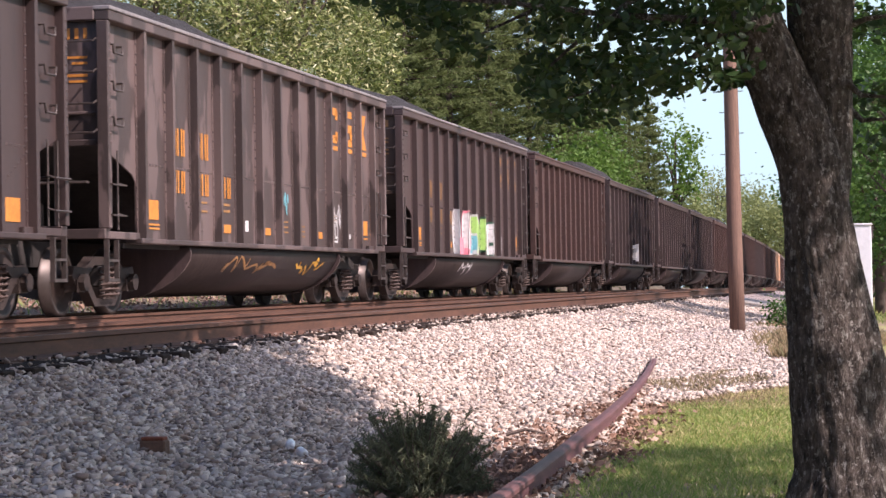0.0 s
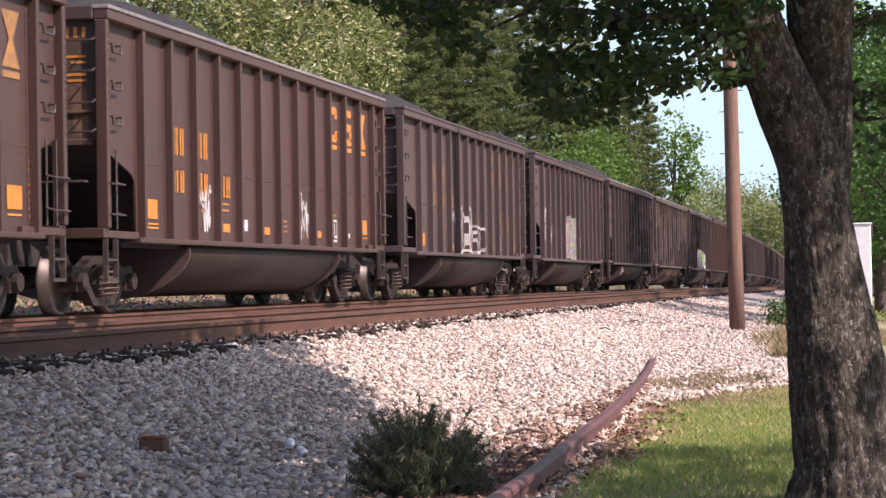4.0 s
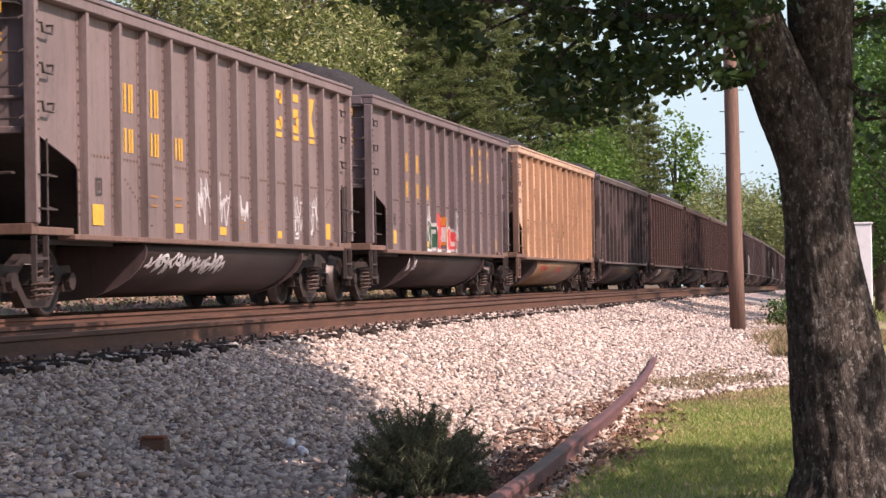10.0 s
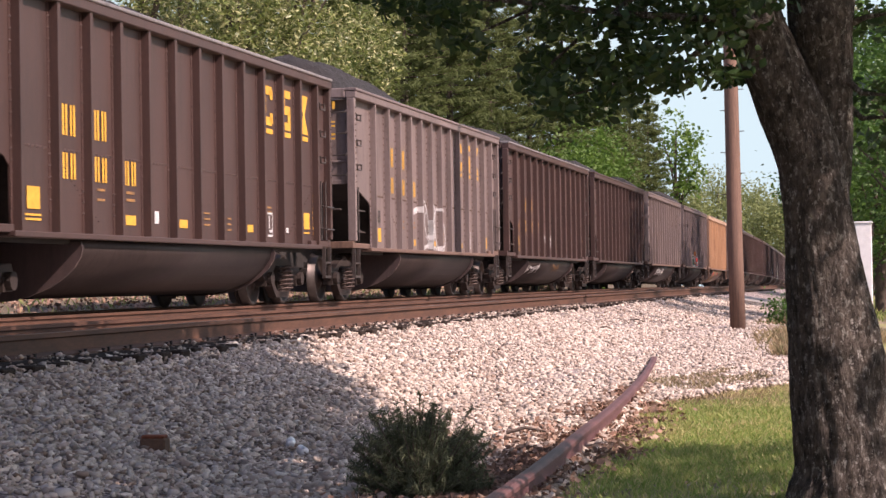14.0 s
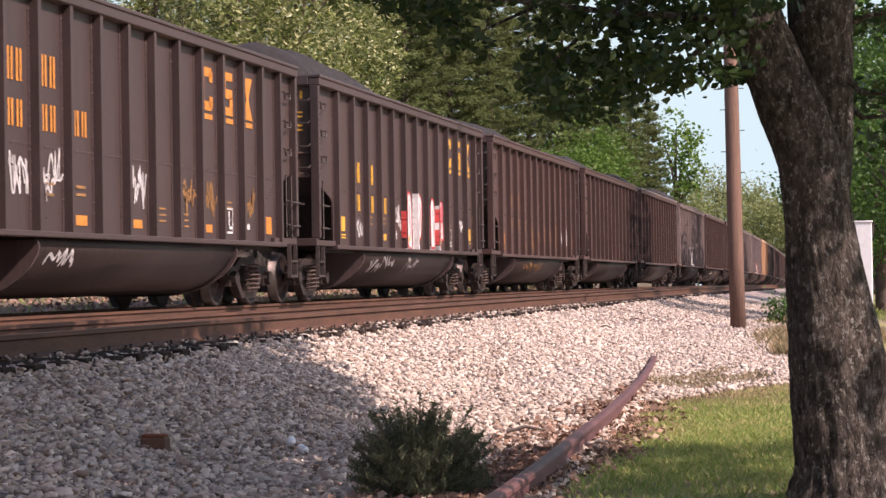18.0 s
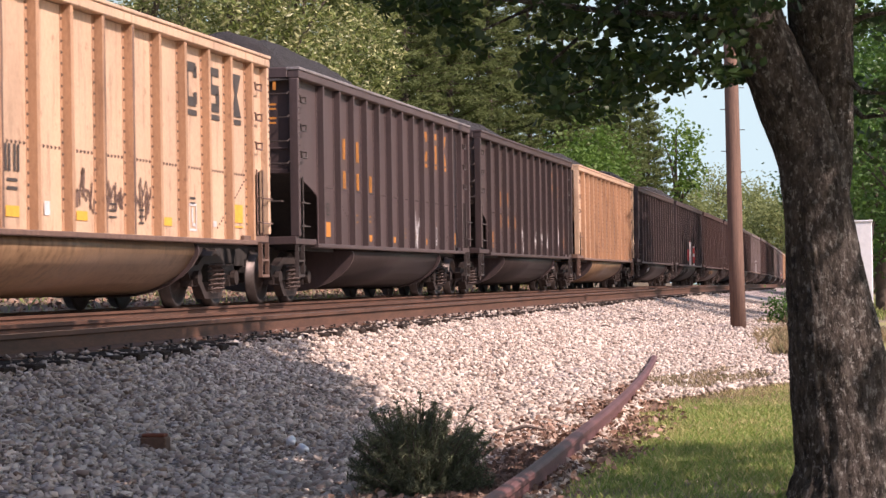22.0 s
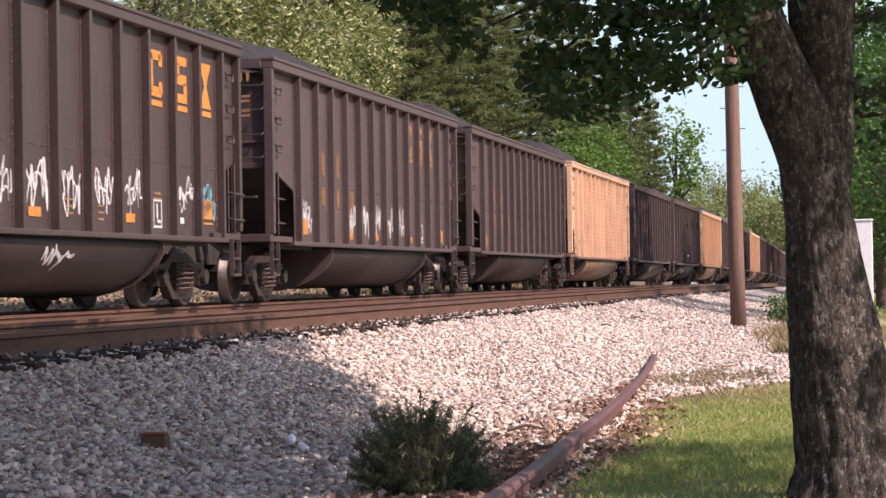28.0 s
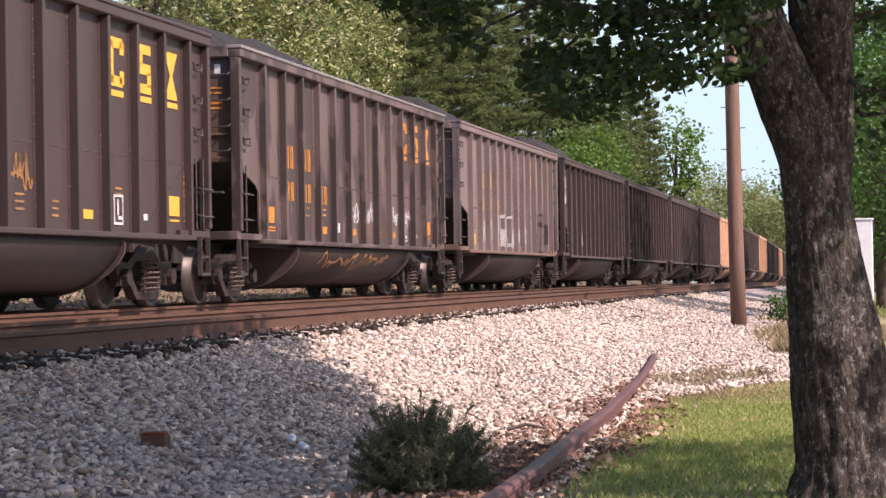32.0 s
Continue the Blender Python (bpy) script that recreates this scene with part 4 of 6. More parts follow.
SHORT = {-9, -6, -4, 1, 2, 3, 9, 10, 13, 18, 21, 23, 24, 26, 27, 30}
protos, cars = {}, {}
for idx in sorted(TRAIN):
    short = idx in SHORT
    if short in protos:
        cars[idx] = copy_thing(protos[short], pose(0, 0, 0))
    else:
        cars[idx] = protos[short] = coal_car(short)
    if short:
        SHORT_CARS.add(cars[idx].name)
for idx, car in cars.items():
    paint, marks = TRAIN[idx]
    for ch in car.children:
        kind = ch.name.split(".")[0]
        mt = None
        if kind in ("end_sheet", "end_stiffener") and paint not in (TA, RT, PA, M_OLD_TAN):
            mt = M_END if idx % 3 else paint
        elif kind == "rivets" and paint in (PA, TA, RT, M_OLD_TAN, M_MID):
            mt = M_RIVET
        elif kind in ("side_sill", "end_sill") and paint in (PA, TA, RT, M_OLD_TAN, M_MID):
            mt = M_SILL
        elif kind == "side_rib" and paint in (RT, M_OLD_TAN):
            mt = M_RIB_TAN
        elif kind == "corner_post" and paint is M_OLD_TAN:
            mt = M_SILL
        elif kind in PAINTED:
            mt = paint
        elif kind == "top_chord":
            mt = paint
        elif kind == "chord_cap":
            mt = M_CHORD if idx in PALE_CHORD else paint
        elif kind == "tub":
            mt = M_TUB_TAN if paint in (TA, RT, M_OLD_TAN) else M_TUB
        elif kind in ("grab_iron", "side_ladder", "sill_step") and paint in (TA, RT, M_OLD_TAN):
            mt = M_SILL
        if mt is not None:
            ch.material_slots[0].link = "OBJECT"
            ch.material_slots[0].material = mt
    tagged(car, f"{COLOUR_WORDS[paint]} ribbed steel coal car heaped with coal", "rail car", "coal cars of the train")
    load = part("coal_load", COALS[idx % 4], None, car, "heap of black coal")
    if idx < -6:
        continue
    emblem(car, marks)
    bars(car, marks, {1: 0.33, 2: 0.33, 3: 0.33, 9: 0.42, 10: 0.42, 13: 0.42, 30: 0.3, 18: 0.5, 21: 0.35, 24: 0.35, 23: 0.45, 28: 0.15}.get(idx, 0.0))
    reflectors(car, M_YELLOW if marks in (M_YELLOW, M_BLACK) else M_ORANGE)
    # small print on the end wall
    bm = bmesh.new()
    for y, z, w, h in [(-1.28 + 0.11 * k, 3.36, 0.05, 0.13) for k in range(5)] + [(-1.28, 3.12, 0.26, 0.03), (-1.28, 3.05, 0.2, 0.03), (-1.28, 2.9, 0.3, 0.035), (-1.28, 2.83, 0.24, 0.03)]:
        bm.faces.new([bm.verts.new((-7.347, a, b)) for a, b in ((y, z), (y + w, z), (y + w, z + h), (y, z + h))])
    part("end_mark", bm, M_FAINT if marks is M_FAINT else marks, car)["kind"] = "stuff"

# black number plate on one end wall
plate = cars[31]
part("number_board", boxes((-7.352, -7.343, -1.34, -0.74, 3.3, 3.52)), M_BLACK, plate, "black board with white bars")
bm = bmesh.new()
for k in range(3):
    bm.faces.new([bm.verts.new((-7.357, -1.26 + 0.16 * k + a, 3.34 + b)) for a, b in ((0, 0), (0.09, 0), (0.09, 0.14), (0, 0.14))])
part("board_bar", bm, M_WHITE, plate)["kind"] = "stuff"
C = cars
# graffiti, car by car


def across(car, q):
    """The place q along the side, counted in cells from the rear rib."""
    row = RIBS_B if car.name in SHORT_CARS else RIBS
    return float(np.interp(q, range(13), row))


for q, z, w, h, fill, line in ((4.2, 1.42, 0.9, 0.9, M_WHITE, M_WHITE), (4.6, 1.12, 0.8, 0.4, M_PINK, None), (5.2, 1.45, 1.0, 0.92, M_WHITE, M_PINK), (5.7, 1.2, 0.7, 0.45, M_CYAN, M_WHITE), (6.3, 1.42, 1.1, 0.9, M_LIME, M_WHITE),
                               (7.2, 1.42, 0.9, 0.84, M_LIME, M_GREEN), (7.9, 1.36, 0.9, 0.76, M_WHITE, M_GREEN), (8.4, 1.22, 0.6, 0.5, M_WHITE, M_WHITE)):
    bubble(C[-1], across(C[-1], q), z, w, h, int(q * 31), fill, line, 0.05, 0.004 * int(q * 10 % 7), 0.6)
tub_tag(C[-1], -0.4, 1.2, M_WHITE, 3)
for q, w, h in ((5.6, 0.9, 0.6), (6.4, 1.1, 0.8), (7.3, 1.0, 0.74)):
    bubble(C[-3], across(C[-3], q), 1.36, w, h, int(q * 13), M_WHITE, M_WHITE)
scribble(C[0], cells(C[0])[6], 1.6, 0.3, 0.4, M_CYAN, 4)
strokes_in(C[0], (9,), 1.5, 0.5, M_WHITE, 5)
tub_tag(C[0], -1.0, 2.6, M_FAINT, 6)
tub_tag(C[0], 2.4, 1.6, M_YELLOW, 7)
strokes_in(C[1], (0, 1), 1.55, 0.55, M_WHITE, 8)
strokes_in(C[1], (1,), 1.45, 0.5, M_WHITE, 81)
strokes_in(C[1], (9,), 1.6, 0.35, M_WHITE, 9)
tub_tag(C[1], -2.5, 0.9, M_WHITE, 10)
tub_tag(C[1], -0.2, 0.9, M_FAINT, 11)
for q, z, w, h, fill, line in ((4.45, 1.62, 0.82, 1.34, M_GHOST, M_RED), (5.2, 1.6, 0.7, 1.3, M_GHOST, M_GREEN), (5.85, 1.58, 0.7, 1.25, M_GHOST, M_LIME), (6.15, 1.9, 0.3, 0.6, M_GHOST, M_RED)):
    bubble(C[2], across(C[2], q), z, w, h, int(q * 17), fill, line, 0.035, 0.003 * int(q * 10 % 5), 0.5)
drape(C[2], ribbon([(across(C[2], 4.1) + 0.17 * k, 0.985 + 0.03 * (k % 2)) for k in range(13)], 0.05), M_WHITE)
strokes_in(C[2], (0, 1), 1.65, 0.6, M_WHITE, 12)
strokes_in(C[2], (0,), 2.2, 0.4, M_WHITE, 13)
strokes_in(C[2], (7, 9), 1.5, 0.4, M_WHITE, 14)
for q, z, w, h in ((4.65, 1.48, 0.62, 1.02), (5.5, 1.52, 0.7, 0.98), (5.9, 1.3, 0.5, 0.6), (6.75, 1.28, 0.7, 0.62)):
    bubble(C[3], across(C[3], q), z, w, h, int(q * 19), None, M_WHITE, 0.055)
drape(C[3], ribbon([(across(C[3], 4.3) + 0.2 * k, 1.0 + 0.05 * (k % 2)) for k in range(14)], 0.05), M_WHITE)
strokes_in(C[3], (3,), 1.75, 0.22, M_WHITE, 15)
strokes_in(C[3], (9, 10), 1.7, 0.5, M_FAINT, 16)
strokes_in(C[4], (2, 7), 1.45, 0.6, M_WHITE, 18)
strokes_in(C[5], (2, 4), 2.2, 0.7, M_WHITE, 19)
strokes_in(C[5], (0,), 1.15, 0.25, M_WHITE, 20)
strokes_in(C[6], (4, 5, 6, 7), 1.55, 0.5, M_WHITE, 21)
strokes_in(C[6], (0, 1), 1.6, 0.5, M_FAINT, 22)
strokes_in(C[6], (8, 10), 1.5, 0.35, M_FAINT, 23)
tub_tag(C[6], -3.2, 1.0, M_WHITE, 24)
tub_tag(C[6], 0.6, 1.3, M_FAINT, 25)
strokes_in(C[7], (3, 6, 7), 1.5, 0.6, M_WHITE, 26)
strokes_in(C[7], (10,), 1.4, 0.35, M_WHITE, 27)
tub_tag(C[7], 1.0, 1.6, M_FAINT, 28)
for c, z, h in ((0, 1.7, 0.5), (1, 2.6, 0.8), (4, 1.8, 0.8), (5, 1.6, 0.9), (6, 1.7, 0.6)):
    strokes_in(C[8], (c,), z, h * 0.6, M_RIVET, 29 + c)
scribble(C[8], -6.8, 3.0, 0.6, 0.9, M_BLACK, 36)
streak(C[8], across(C[8], 4.65), 1.0, 1.95, 0.16, M_BLACK, 1)
for q, w in ((6.04, 0.2), (8.04, 0.16), (9.02, 0.08), (2.03, 0.1), (5.0, 0.06)):
    streak(C[8], across(C[8], q), 0.97, 3.55, w, M_RIVET, int(q))
for car_, q, w in ((C[22], 3.05, 0.2), (C[22], 6.05, 0.14), (C[22], 7.0, 0.12), (C[19], 3.03, 0.1), (C[19], 5.03, 0.12), (C[19], 7.0, 0.08), (C[25], 2.03, 0.07), (C[25], 6.03, 0.06)):
    streak(car_, across(car_, q), 0.97, 3.55, w, M_SILL, int(q * 7))
tub_tag(C[8], -2.4, 1.4, M_RED, 37)
tub_tag(C[8], 0.3, 1.4, M_RED, 38)
for q, z, w, h, fill, line in ((3.65, 1.3, 0.78, 0.66, M_GREEN, M_WHITE), (4.15, 1.22, 0.55, 0.5, M_GREEN, M_WHITE), (4.65, 1.38, 0.62, 0.78, M_RED, None), (4.95, 1.42, 0.55, 0.6, M_ORANGE, None), (5.2, 1.34, 0.5, 0.7, M_YELLOW, M_WHITE),
                               (5.45, 1.16, 0.6, 0.38, M_OLIVE, M_WHITE), (5.85, 1.24, 0.5, 0.5, M_RED, M_WHITE), (6.05, 1.14, 0.4, 0.32, M_OLIVE, M_WHITE)):
    bubble(C[9], across(C[9], q), z, w, h, int(q * 23), fill, line, 0.055, 0.003 * int(q * 10 % 6), 0.9)
drape(C[9], ribbon([(across(C[9], 3.25) + 0.24 * k, 0.985 + 0.02 * (k % 2)) for k in range(13)], 0.06), M_WHITE, 0.02)
strokes_in(C[9], (3, 6), 1.62, 0.5, M_WHITE, 40)
strokes_in(C[9], (6,), 1.3, 0.5, M_WHITE, 140)
tub_tag(C[9], -3.2, 0.8, M_WHITE, 41)
strokes_in(C[10], (4, 5, 9, 10), 1.5, 0.5, M_WHITE, 42)
scribble(C[10], cells(C[10])[6], 1.45, 0.6, 0.4, M_WHITE, 43, width=0.045)
tub_tag(C[10], -2.2, 1.6, M_WHITE, 44, 14)
tub_tag(C[10], -0.4, 1.6, M_WHITE, 45, 14)
tub_tag(C[10], -1.3, 2.8, M_WHITE, 145, 16)
strokes_in(C[12], (4, 5), 1.4, 0.5, M_WHITE, 46)
strokes_in(C[12], (0,), 1.65, 0.35, M_FAINT, 47)
tub_tag(C[12], -2.9, 2.2, M_WHITE, 48, 16)
tub_tag(C[12], 1.2, 1.2, M_FAINT, 49)
for q, z, w, h in ((4.6, 1.46, 0.7, 0.92), (5.25, 1.36, 0.7, 0.72), (5.45, 1.75, 0.4, 0.34), (6.05, 1.42, 0.75, 0.86), (6.45, 1.3, 0.5, 0.6)):
    bubble(C[13], across(C[13], q), z, w, h, int(q * 29), None, M_WHITE, 0.06)
drape(C[13], ribbon([(across(C[13], 3.55), 1.72), (across(C[13], 4.0), 1.78), (across(C[13], 4.35), 1.7)], 0.12) + ribbon([(across(C[13], 4.2) + 0.2 * k, 1.0 + 0.06 * (k % 2)) for k in range(13)], 0.05), M_WHITE)
strokes_in(C[16], (4, 5, 6, 7, 8), 1.45, 0.6, M_FAINT, 50)
strokes_in(C[16], (9, 10), 1.5, 0.4, M_WHITE, 51)
tub_tag(C[16], -0.9, 3.2, M_FAINT, 52, 18)
for q, z, w, h, fill, line in ((5.2, 1.52, 0.5, 1.1, M_WHITE, M_RED), (5.62, 1.5, 0.46, 1.06, M_WHITE, M_RED), (6.1, 1.5, 0.5, 1.02, M_WHITE, None), (6.18, 1.32, 0.34, 0.7, M_RED, None), (6.5, 1.62, 0.42, 0.84, M_WHITE, M_RED),
                               (7.3, 1.5, 0.5, 1.06, M_WHITE, M_RED), (7.75, 1.48, 0.44, 1.0, M_WHITE, M_RED), (8.1, 1.56, 0.34, 0.8, M_RED, M_WHITE), (8.3, 1.3, 0.5, 0.66, M_WHITE, M_RED), (8.62, 1.78, 0.34, 0.4, M_PINK, M_RED), (8.66, 1.38, 0.34, 0.4, M_WHITE, M_RED)):
    bubble(C[17], across(C[17], q), z, w, h, int(q * 37), fill, line, 0.04, 0.003 * int(q * 10 % 6), 0.62)
for q in (5.1, 7.2):
    drape(C[17], ribbon([(across(C[17], q) + 0.16 * k, 0.99 + 0.02 * (k % 2)) for k in range(10)], 0.08), M_WHITE)
strokes_in(C[17], (4, 10), 1.5, 0.5, M_WHITE, 53)
strokes_in(C[17], (1,), 1.3, 0.3, M_WHITE, 153)
tub_tag(C[17], -2.4, 2.0, M_GHOST, 54, 14)
tub_tag(C[17], 0.3, 1.0, M_GHOST, 154, 8)
strokes_in(C[18], (1, 2, 5), 1.6, 0.5, M_WHITE, 55)
strokes_in(C[18], (7, 8, 10), 1.5, 0.4, M_FAINT, 56)
tub_tag(C[18], -2.4, 0.8, M_WHITE, 57)
strokes_in(C[19], (2, 3, 4), 1.35, 0.35, M_SILL, 58)
strokes_in(C[19], (6, 7), 1.5, 0.36, M_RUST, 59)
strokes_in(C[20], (4, 6, 7, 8), 1.4, 0.6, M_WHITE, 60)
strokes_in(C[20], (10,), 1.5, 0.5, M_WHITE, 61)
strokes_in(C[21], (7,), 1.35, 0.6, M_WHITE, 62)
strokes_in(C[22], (5, 6, 7), 1.4, 0.5, M_SILL, 63)
strokes_in(C[23], (8, 9, 10, 11), 2.3, 0.4, M_WHITE, 64)
strokes_in(C[23], (4, 5, 9), 1.3, 0.5, M_WHITE, 65)
drape(C[23], ribbon([(across(C[23], 5.1), 1.8), (across(C[23], 5.25), 1.45), (across(C[23], 5.6), 1.3), (across(C[23], 6.1), 1.36), (across(C[23], 6.3), 1.1)], 0.06) + ribbon([(across(C[23], 7.0), 1.1), (across(C[23], 7.3), 1.22), (across(C[23], 7.6), 1.06)], 0.08), M_WHITE)
tub_tag(C[23], -1.2, 2.2, M_WHITE, 66, 12)
tub_tag(C[23], -0.9, 2.2, M_WHITE, 166, 9)
tub_tag(C[23], 1.6, 2.0, M_WHITE, 67, 14)
strokes_in(C[24], (3, 5, 6, 7), 1.6, 0.55, M_WHITE, 68)
tub_tag(C[24], 0.0, 1.0, M_WHITE, 69)
strokes_in(C[25], (0, 4, 6), 1.4, 0.36, M_SILL, 70)
strokes_in(C[25], (5,), 1.4, 0.5, M_LIME, 71)
strokes_in(C[27], (0, 3, 4, 5, 6, 7), 1.4, 0.5, M_WHITE, 72)
strokes_in(C[28], (4, 5, 6, 7, 8, 10), 1.45, 0.5, M_WHITE, 73)
strokes_in(C[28], (11,), 1.45, 0.4, M_CYAN, 74)
tub_tag(C[28], 0.6, 0.9, M_WHITE, 75)
scribble(C[29], cells(C[29])[5], 1.6, 0.7, 0.4, M_WHITE, 76, width=0.03)
scribble(C[29], cells(C[29])[6], 1.6, 0.7, 0.4, M_WHITE, 77, width=0.03)
strokes_in(C[29], (2, 10), 1.5, 0.4, M_WHITE, 78)
scribble(C[29], cells(C[29])[7] + 0.2, 1.5, 0.2, 0.5, M_ORANGE, 79, loops=2, width=0.04)
bm = bmesh.new()
tube(bm, [(-6.75 + 0.27 * math.cos(a) + 0.06 * math.sin(a), DECAL_Y, 2.85 + 0.52 * math.sin(a)) for a in [i * math.pi / 12 for i in range(25)]], 0.014, 4)
part("graffiti", bm, M_WHITE, C[29])
strokes_in(C[30], (1, 2, 4, 5, 6, 7), 1.4, 0.5, M_WHITE, 80)
for q, z, w, h in ((9.55, 1.55, 0.55, 1.1), (9.95, 1.5, 0.5, 0.95), (10.6, 1.5, 0.75, 1.1)):
    bubble(C[30], across(C[30], q), z, w, h, int(q * 7), None, M_BLACK, 0.05)
for q, w in ((3.4, 0.6), (4.3, 0.8), (5.2, 0.7)):
    bubble(C[30], across(C[30], q), 1.45, w, 0.8, int(q * 7), None, M_WHITE, 0.05, 0.0, 0.6)
strokes_in(C[31], (5, 6, 8, 9), 1.5, 0.35, M_WHITE, 81)
tub_tag(C[31], 0.0, 4.6, M_FAINT, 82, 20)
strokes_in(C[32], (6,), 1.6, 0.4, M_FAINT, 83)

# ---------------------------------------------------------------- foliage
RNG = np.random.default_rng(7)


def leaf_cloud(centres, size, spread=0.35, long=1.0, up=0.0, wide=0.34):
    """Small folded leaves at the given points."""
    n = len(centres)
    d = RNG.normal(size=(n, 3))
    d[:, 2] = d[:, 2] * 0.6 + up
    d /= np.linalg.norm(d, axis=1)[:, None]
    e = RNG.normal(size=(n, 3))
    e -= (e * d).sum(1)[:, None] * d
    e /= np.linalg.norm(e, axis=1)[:, None]
    f = np.cross(d, e)
    sz = (size * RNG.uniform(1 - spread, 1 + spread, n))[:, None]
    c = np.asarray(centres)
    v = np.stack([c - d * sz * long * 0.5, c + e * sz * wide + f * sz * 0.08, c + d * sz * long * 0.5, c - e * sz * wide + f * sz * 0.08], 1).reshape(-1, 3)
    i = np.arange(n)[:, None] * 4
    return v, np.concatenate([i, i + 1, i + 2, i + 3], 1)


def lobed_leaves(centres, size, spread, up):
    """Larger leaves with a waist and a folded midrib."""
    n = len(centres)
    d = RNG.normal(size=(n, 3))
    d[:, 2] = d[:, 2] * 0.6 + up
    d /= np.linalg.norm(d, axis=1)[:, None]
    e = RNG.normal(size=(n, 3))
    e -= (e * d).sum(1)[:, None] * d
    e /= np.linalg.norm(e, axis=1)[:, None]
    g = np.cross(d, e)
    sz = (size * RNG.uniform(1 - spread, 1 + spread, n))[:, None]
    c = np.asarray(centres)
    at = lambda a, b, h: c + d * sz * a + e * sz * b + g * sz * h
    v = np.stack([at(-0.55, 0, 0), at(-0.22, 0.2, 0.07), at(0.2, 0.34, 0.1), at(0.62, 0, -0.04), at(0.2, -0.34, 0.1), at(-0.22, -0.2, 0.07)], 1).reshape(-1, 3)
    i = np.arange(n)[:, None] * 6
    return v, np.concatenate([np.concatenate([i, i + 1, i + 2, i + 3], 1), np.concatenate([i, i + 3, i + 4, i + 5], 1)], 0)


def clumps(n_clumps, per, centre, radii, sigma, hollow=0.45):
    """Points in uneven clumps inside an ellipsoid."""
    d = RNG.normal(size=(n_clumps, 3))
    d /= np.linalg.norm(d, axis=1)[:, None]
    r = RNG.uniform(hollow, 1.0, n_clumps)[:, None] ** 0.7
    cc = np.asarray(centre) + d * r * np.asarray(radii)
    pts = np.repeat(cc, per, 0) + RNG.normal(size=(n_clumps * per, 3)) * sigma * RNG.uniform(0.5, 1.3, (n_clumps, 1)).repeat(per, 0)
    return pts, cc


def broad_tree(name, x, s, height, radius, base, leaf, n_clumps, per, size, label, group="", tight=2.6, hollow=0.45, long=1.0, wide=0.34):
    z0 = ground_z(x, s)
    tree = new(name)
    tree.location = (x, s, z0 - 0.05)
    r0 = height * 0.018 + 0.05
    bm = bmesh.new()
    lean = RNG.uniform(-0.4, 0.4, 2)
    tube(bm, [(lean[0] * q, lean[1] * q, height * 0.85 * q) for q in (0, 0.05, 0.2, 0.4, 0.6, 0.8, 1)], [r0 * 1.5, r0 * 1.1, r0, r0 * 0.8, r0 * 0.6, r0 * 0.35, 0.02], 8)
    part("trunk", bm, M_BARKFAR, tree)
    pts, cc = clumps(n_clumps, per, (0, 0, (height + base) / 2), (radius, radius, (height - base) / 2), size * tight, hollow)
    for c in cc[:: max(1, n_clumps // 12)]:
        bm = bmesh.new()
        zs = max(0.3, min(c[2] - 0.5, height * 0.8) * RNG.uniform(0.4, 0.8))
        q = zs / (height * 0.85)
        tube(bm, [(lean[0] * q, lean[1] * q, zs), tuple((np.array((lean[0] * q, lean[1] * q, zs)) * 0.5 + c * 0.5) + np.array((0, 0, 0.2))), tuple(c)], [r0 * 0.35, r0 * 0.2, 0.015], 5)
        part("limb", bm, M_BARKFAR, tree)
    v, f = leaf_cloud(pts, size, 0.35, long, -0.35 if long > 1 else 0.0, wide)
    part("crown", soup("crown", v, f, leaf), None, tree)
    return tagged(tree, label, "tree", group)


def pine_tree(x, s, height, radius, base, label):
    z0 = ground_z(x, s)
    tree = new("pine_tree")
    tree.location = (x, s, z0 - 0.05)
    bm = bmesh.new()
    tube(bm, [(0, 0, height * q) for q in (0, 0.1, 0.4, 0.7, 1)], [0.26, 0.2, 0.15, 0.1, 0.02], 8)
    part("trunk", bm, M_BARKFAR, tree)
    pts, bm = [], bmesh.new()
    z = base
    while z < height:
        q = (z - base) / (height - base)
        reach = radius * (1 - q) ** 0.75 * RNG.uniform(0.75, 1.1) + 0.35
        a0 = RNG.uniform(0, 6.28)
        for k in range(6):
            a = a0 + k * 1.047 + RNG.uniform(-0.3, 0.3)
            rr = reach * RNG.uniform(0.6, 1.1)
            z_ = z + RNG.uniform(-0.28, 0.28)
            tip = np.array((math.cos(a) * rr, math.sin(a) * rr, z_ + RNG.uniform(0.0, 0.3) * rr))
            tube(bm, [(0, 0, z_), tuple(tip * 0.6 + np.array((0, 0, z_ * 0.4 - 0.1))), tuple(tip)], [0.035, 0.025, 0.01], 4)
            m = int((int(84 * rr) + 24) * (1.0 if z < 14.5 else 0.4))
            tt = RNG.uniform(0.25, 1.05, m)[:, None]
            pts.append(np.array((0, 0, z_)) + (tip - np.array((0, 0, z_))) * tt + RNG.normal(size=(m, 3)) * (0.15, 0.15, 0.085))
        z += RNG.uniform(0.42, 0.62)
    tagged(part("branchwork", bm, M_BARKFAR, tree), kind="stuff")
    v, f = leaf_cloud(np.concatenate(pts), 0.2, 0.45, 1.5, 0.35, 0.13)
    part("crown", soup("crown", v, f, M_PINE), None, tree)
    return tagged(tree, label, "tree", "pines behind the railway")


def spot(px, depth):
    """Plan place that lies in the direction px at that depth ahead of the camera."""
    a = math.radians(YAW)
    u = (px - 784) / 3955 * depth
    return u * math.cos(a) - depth * math.sin(a), u * math.sin(a) + depth * math.cos(a)


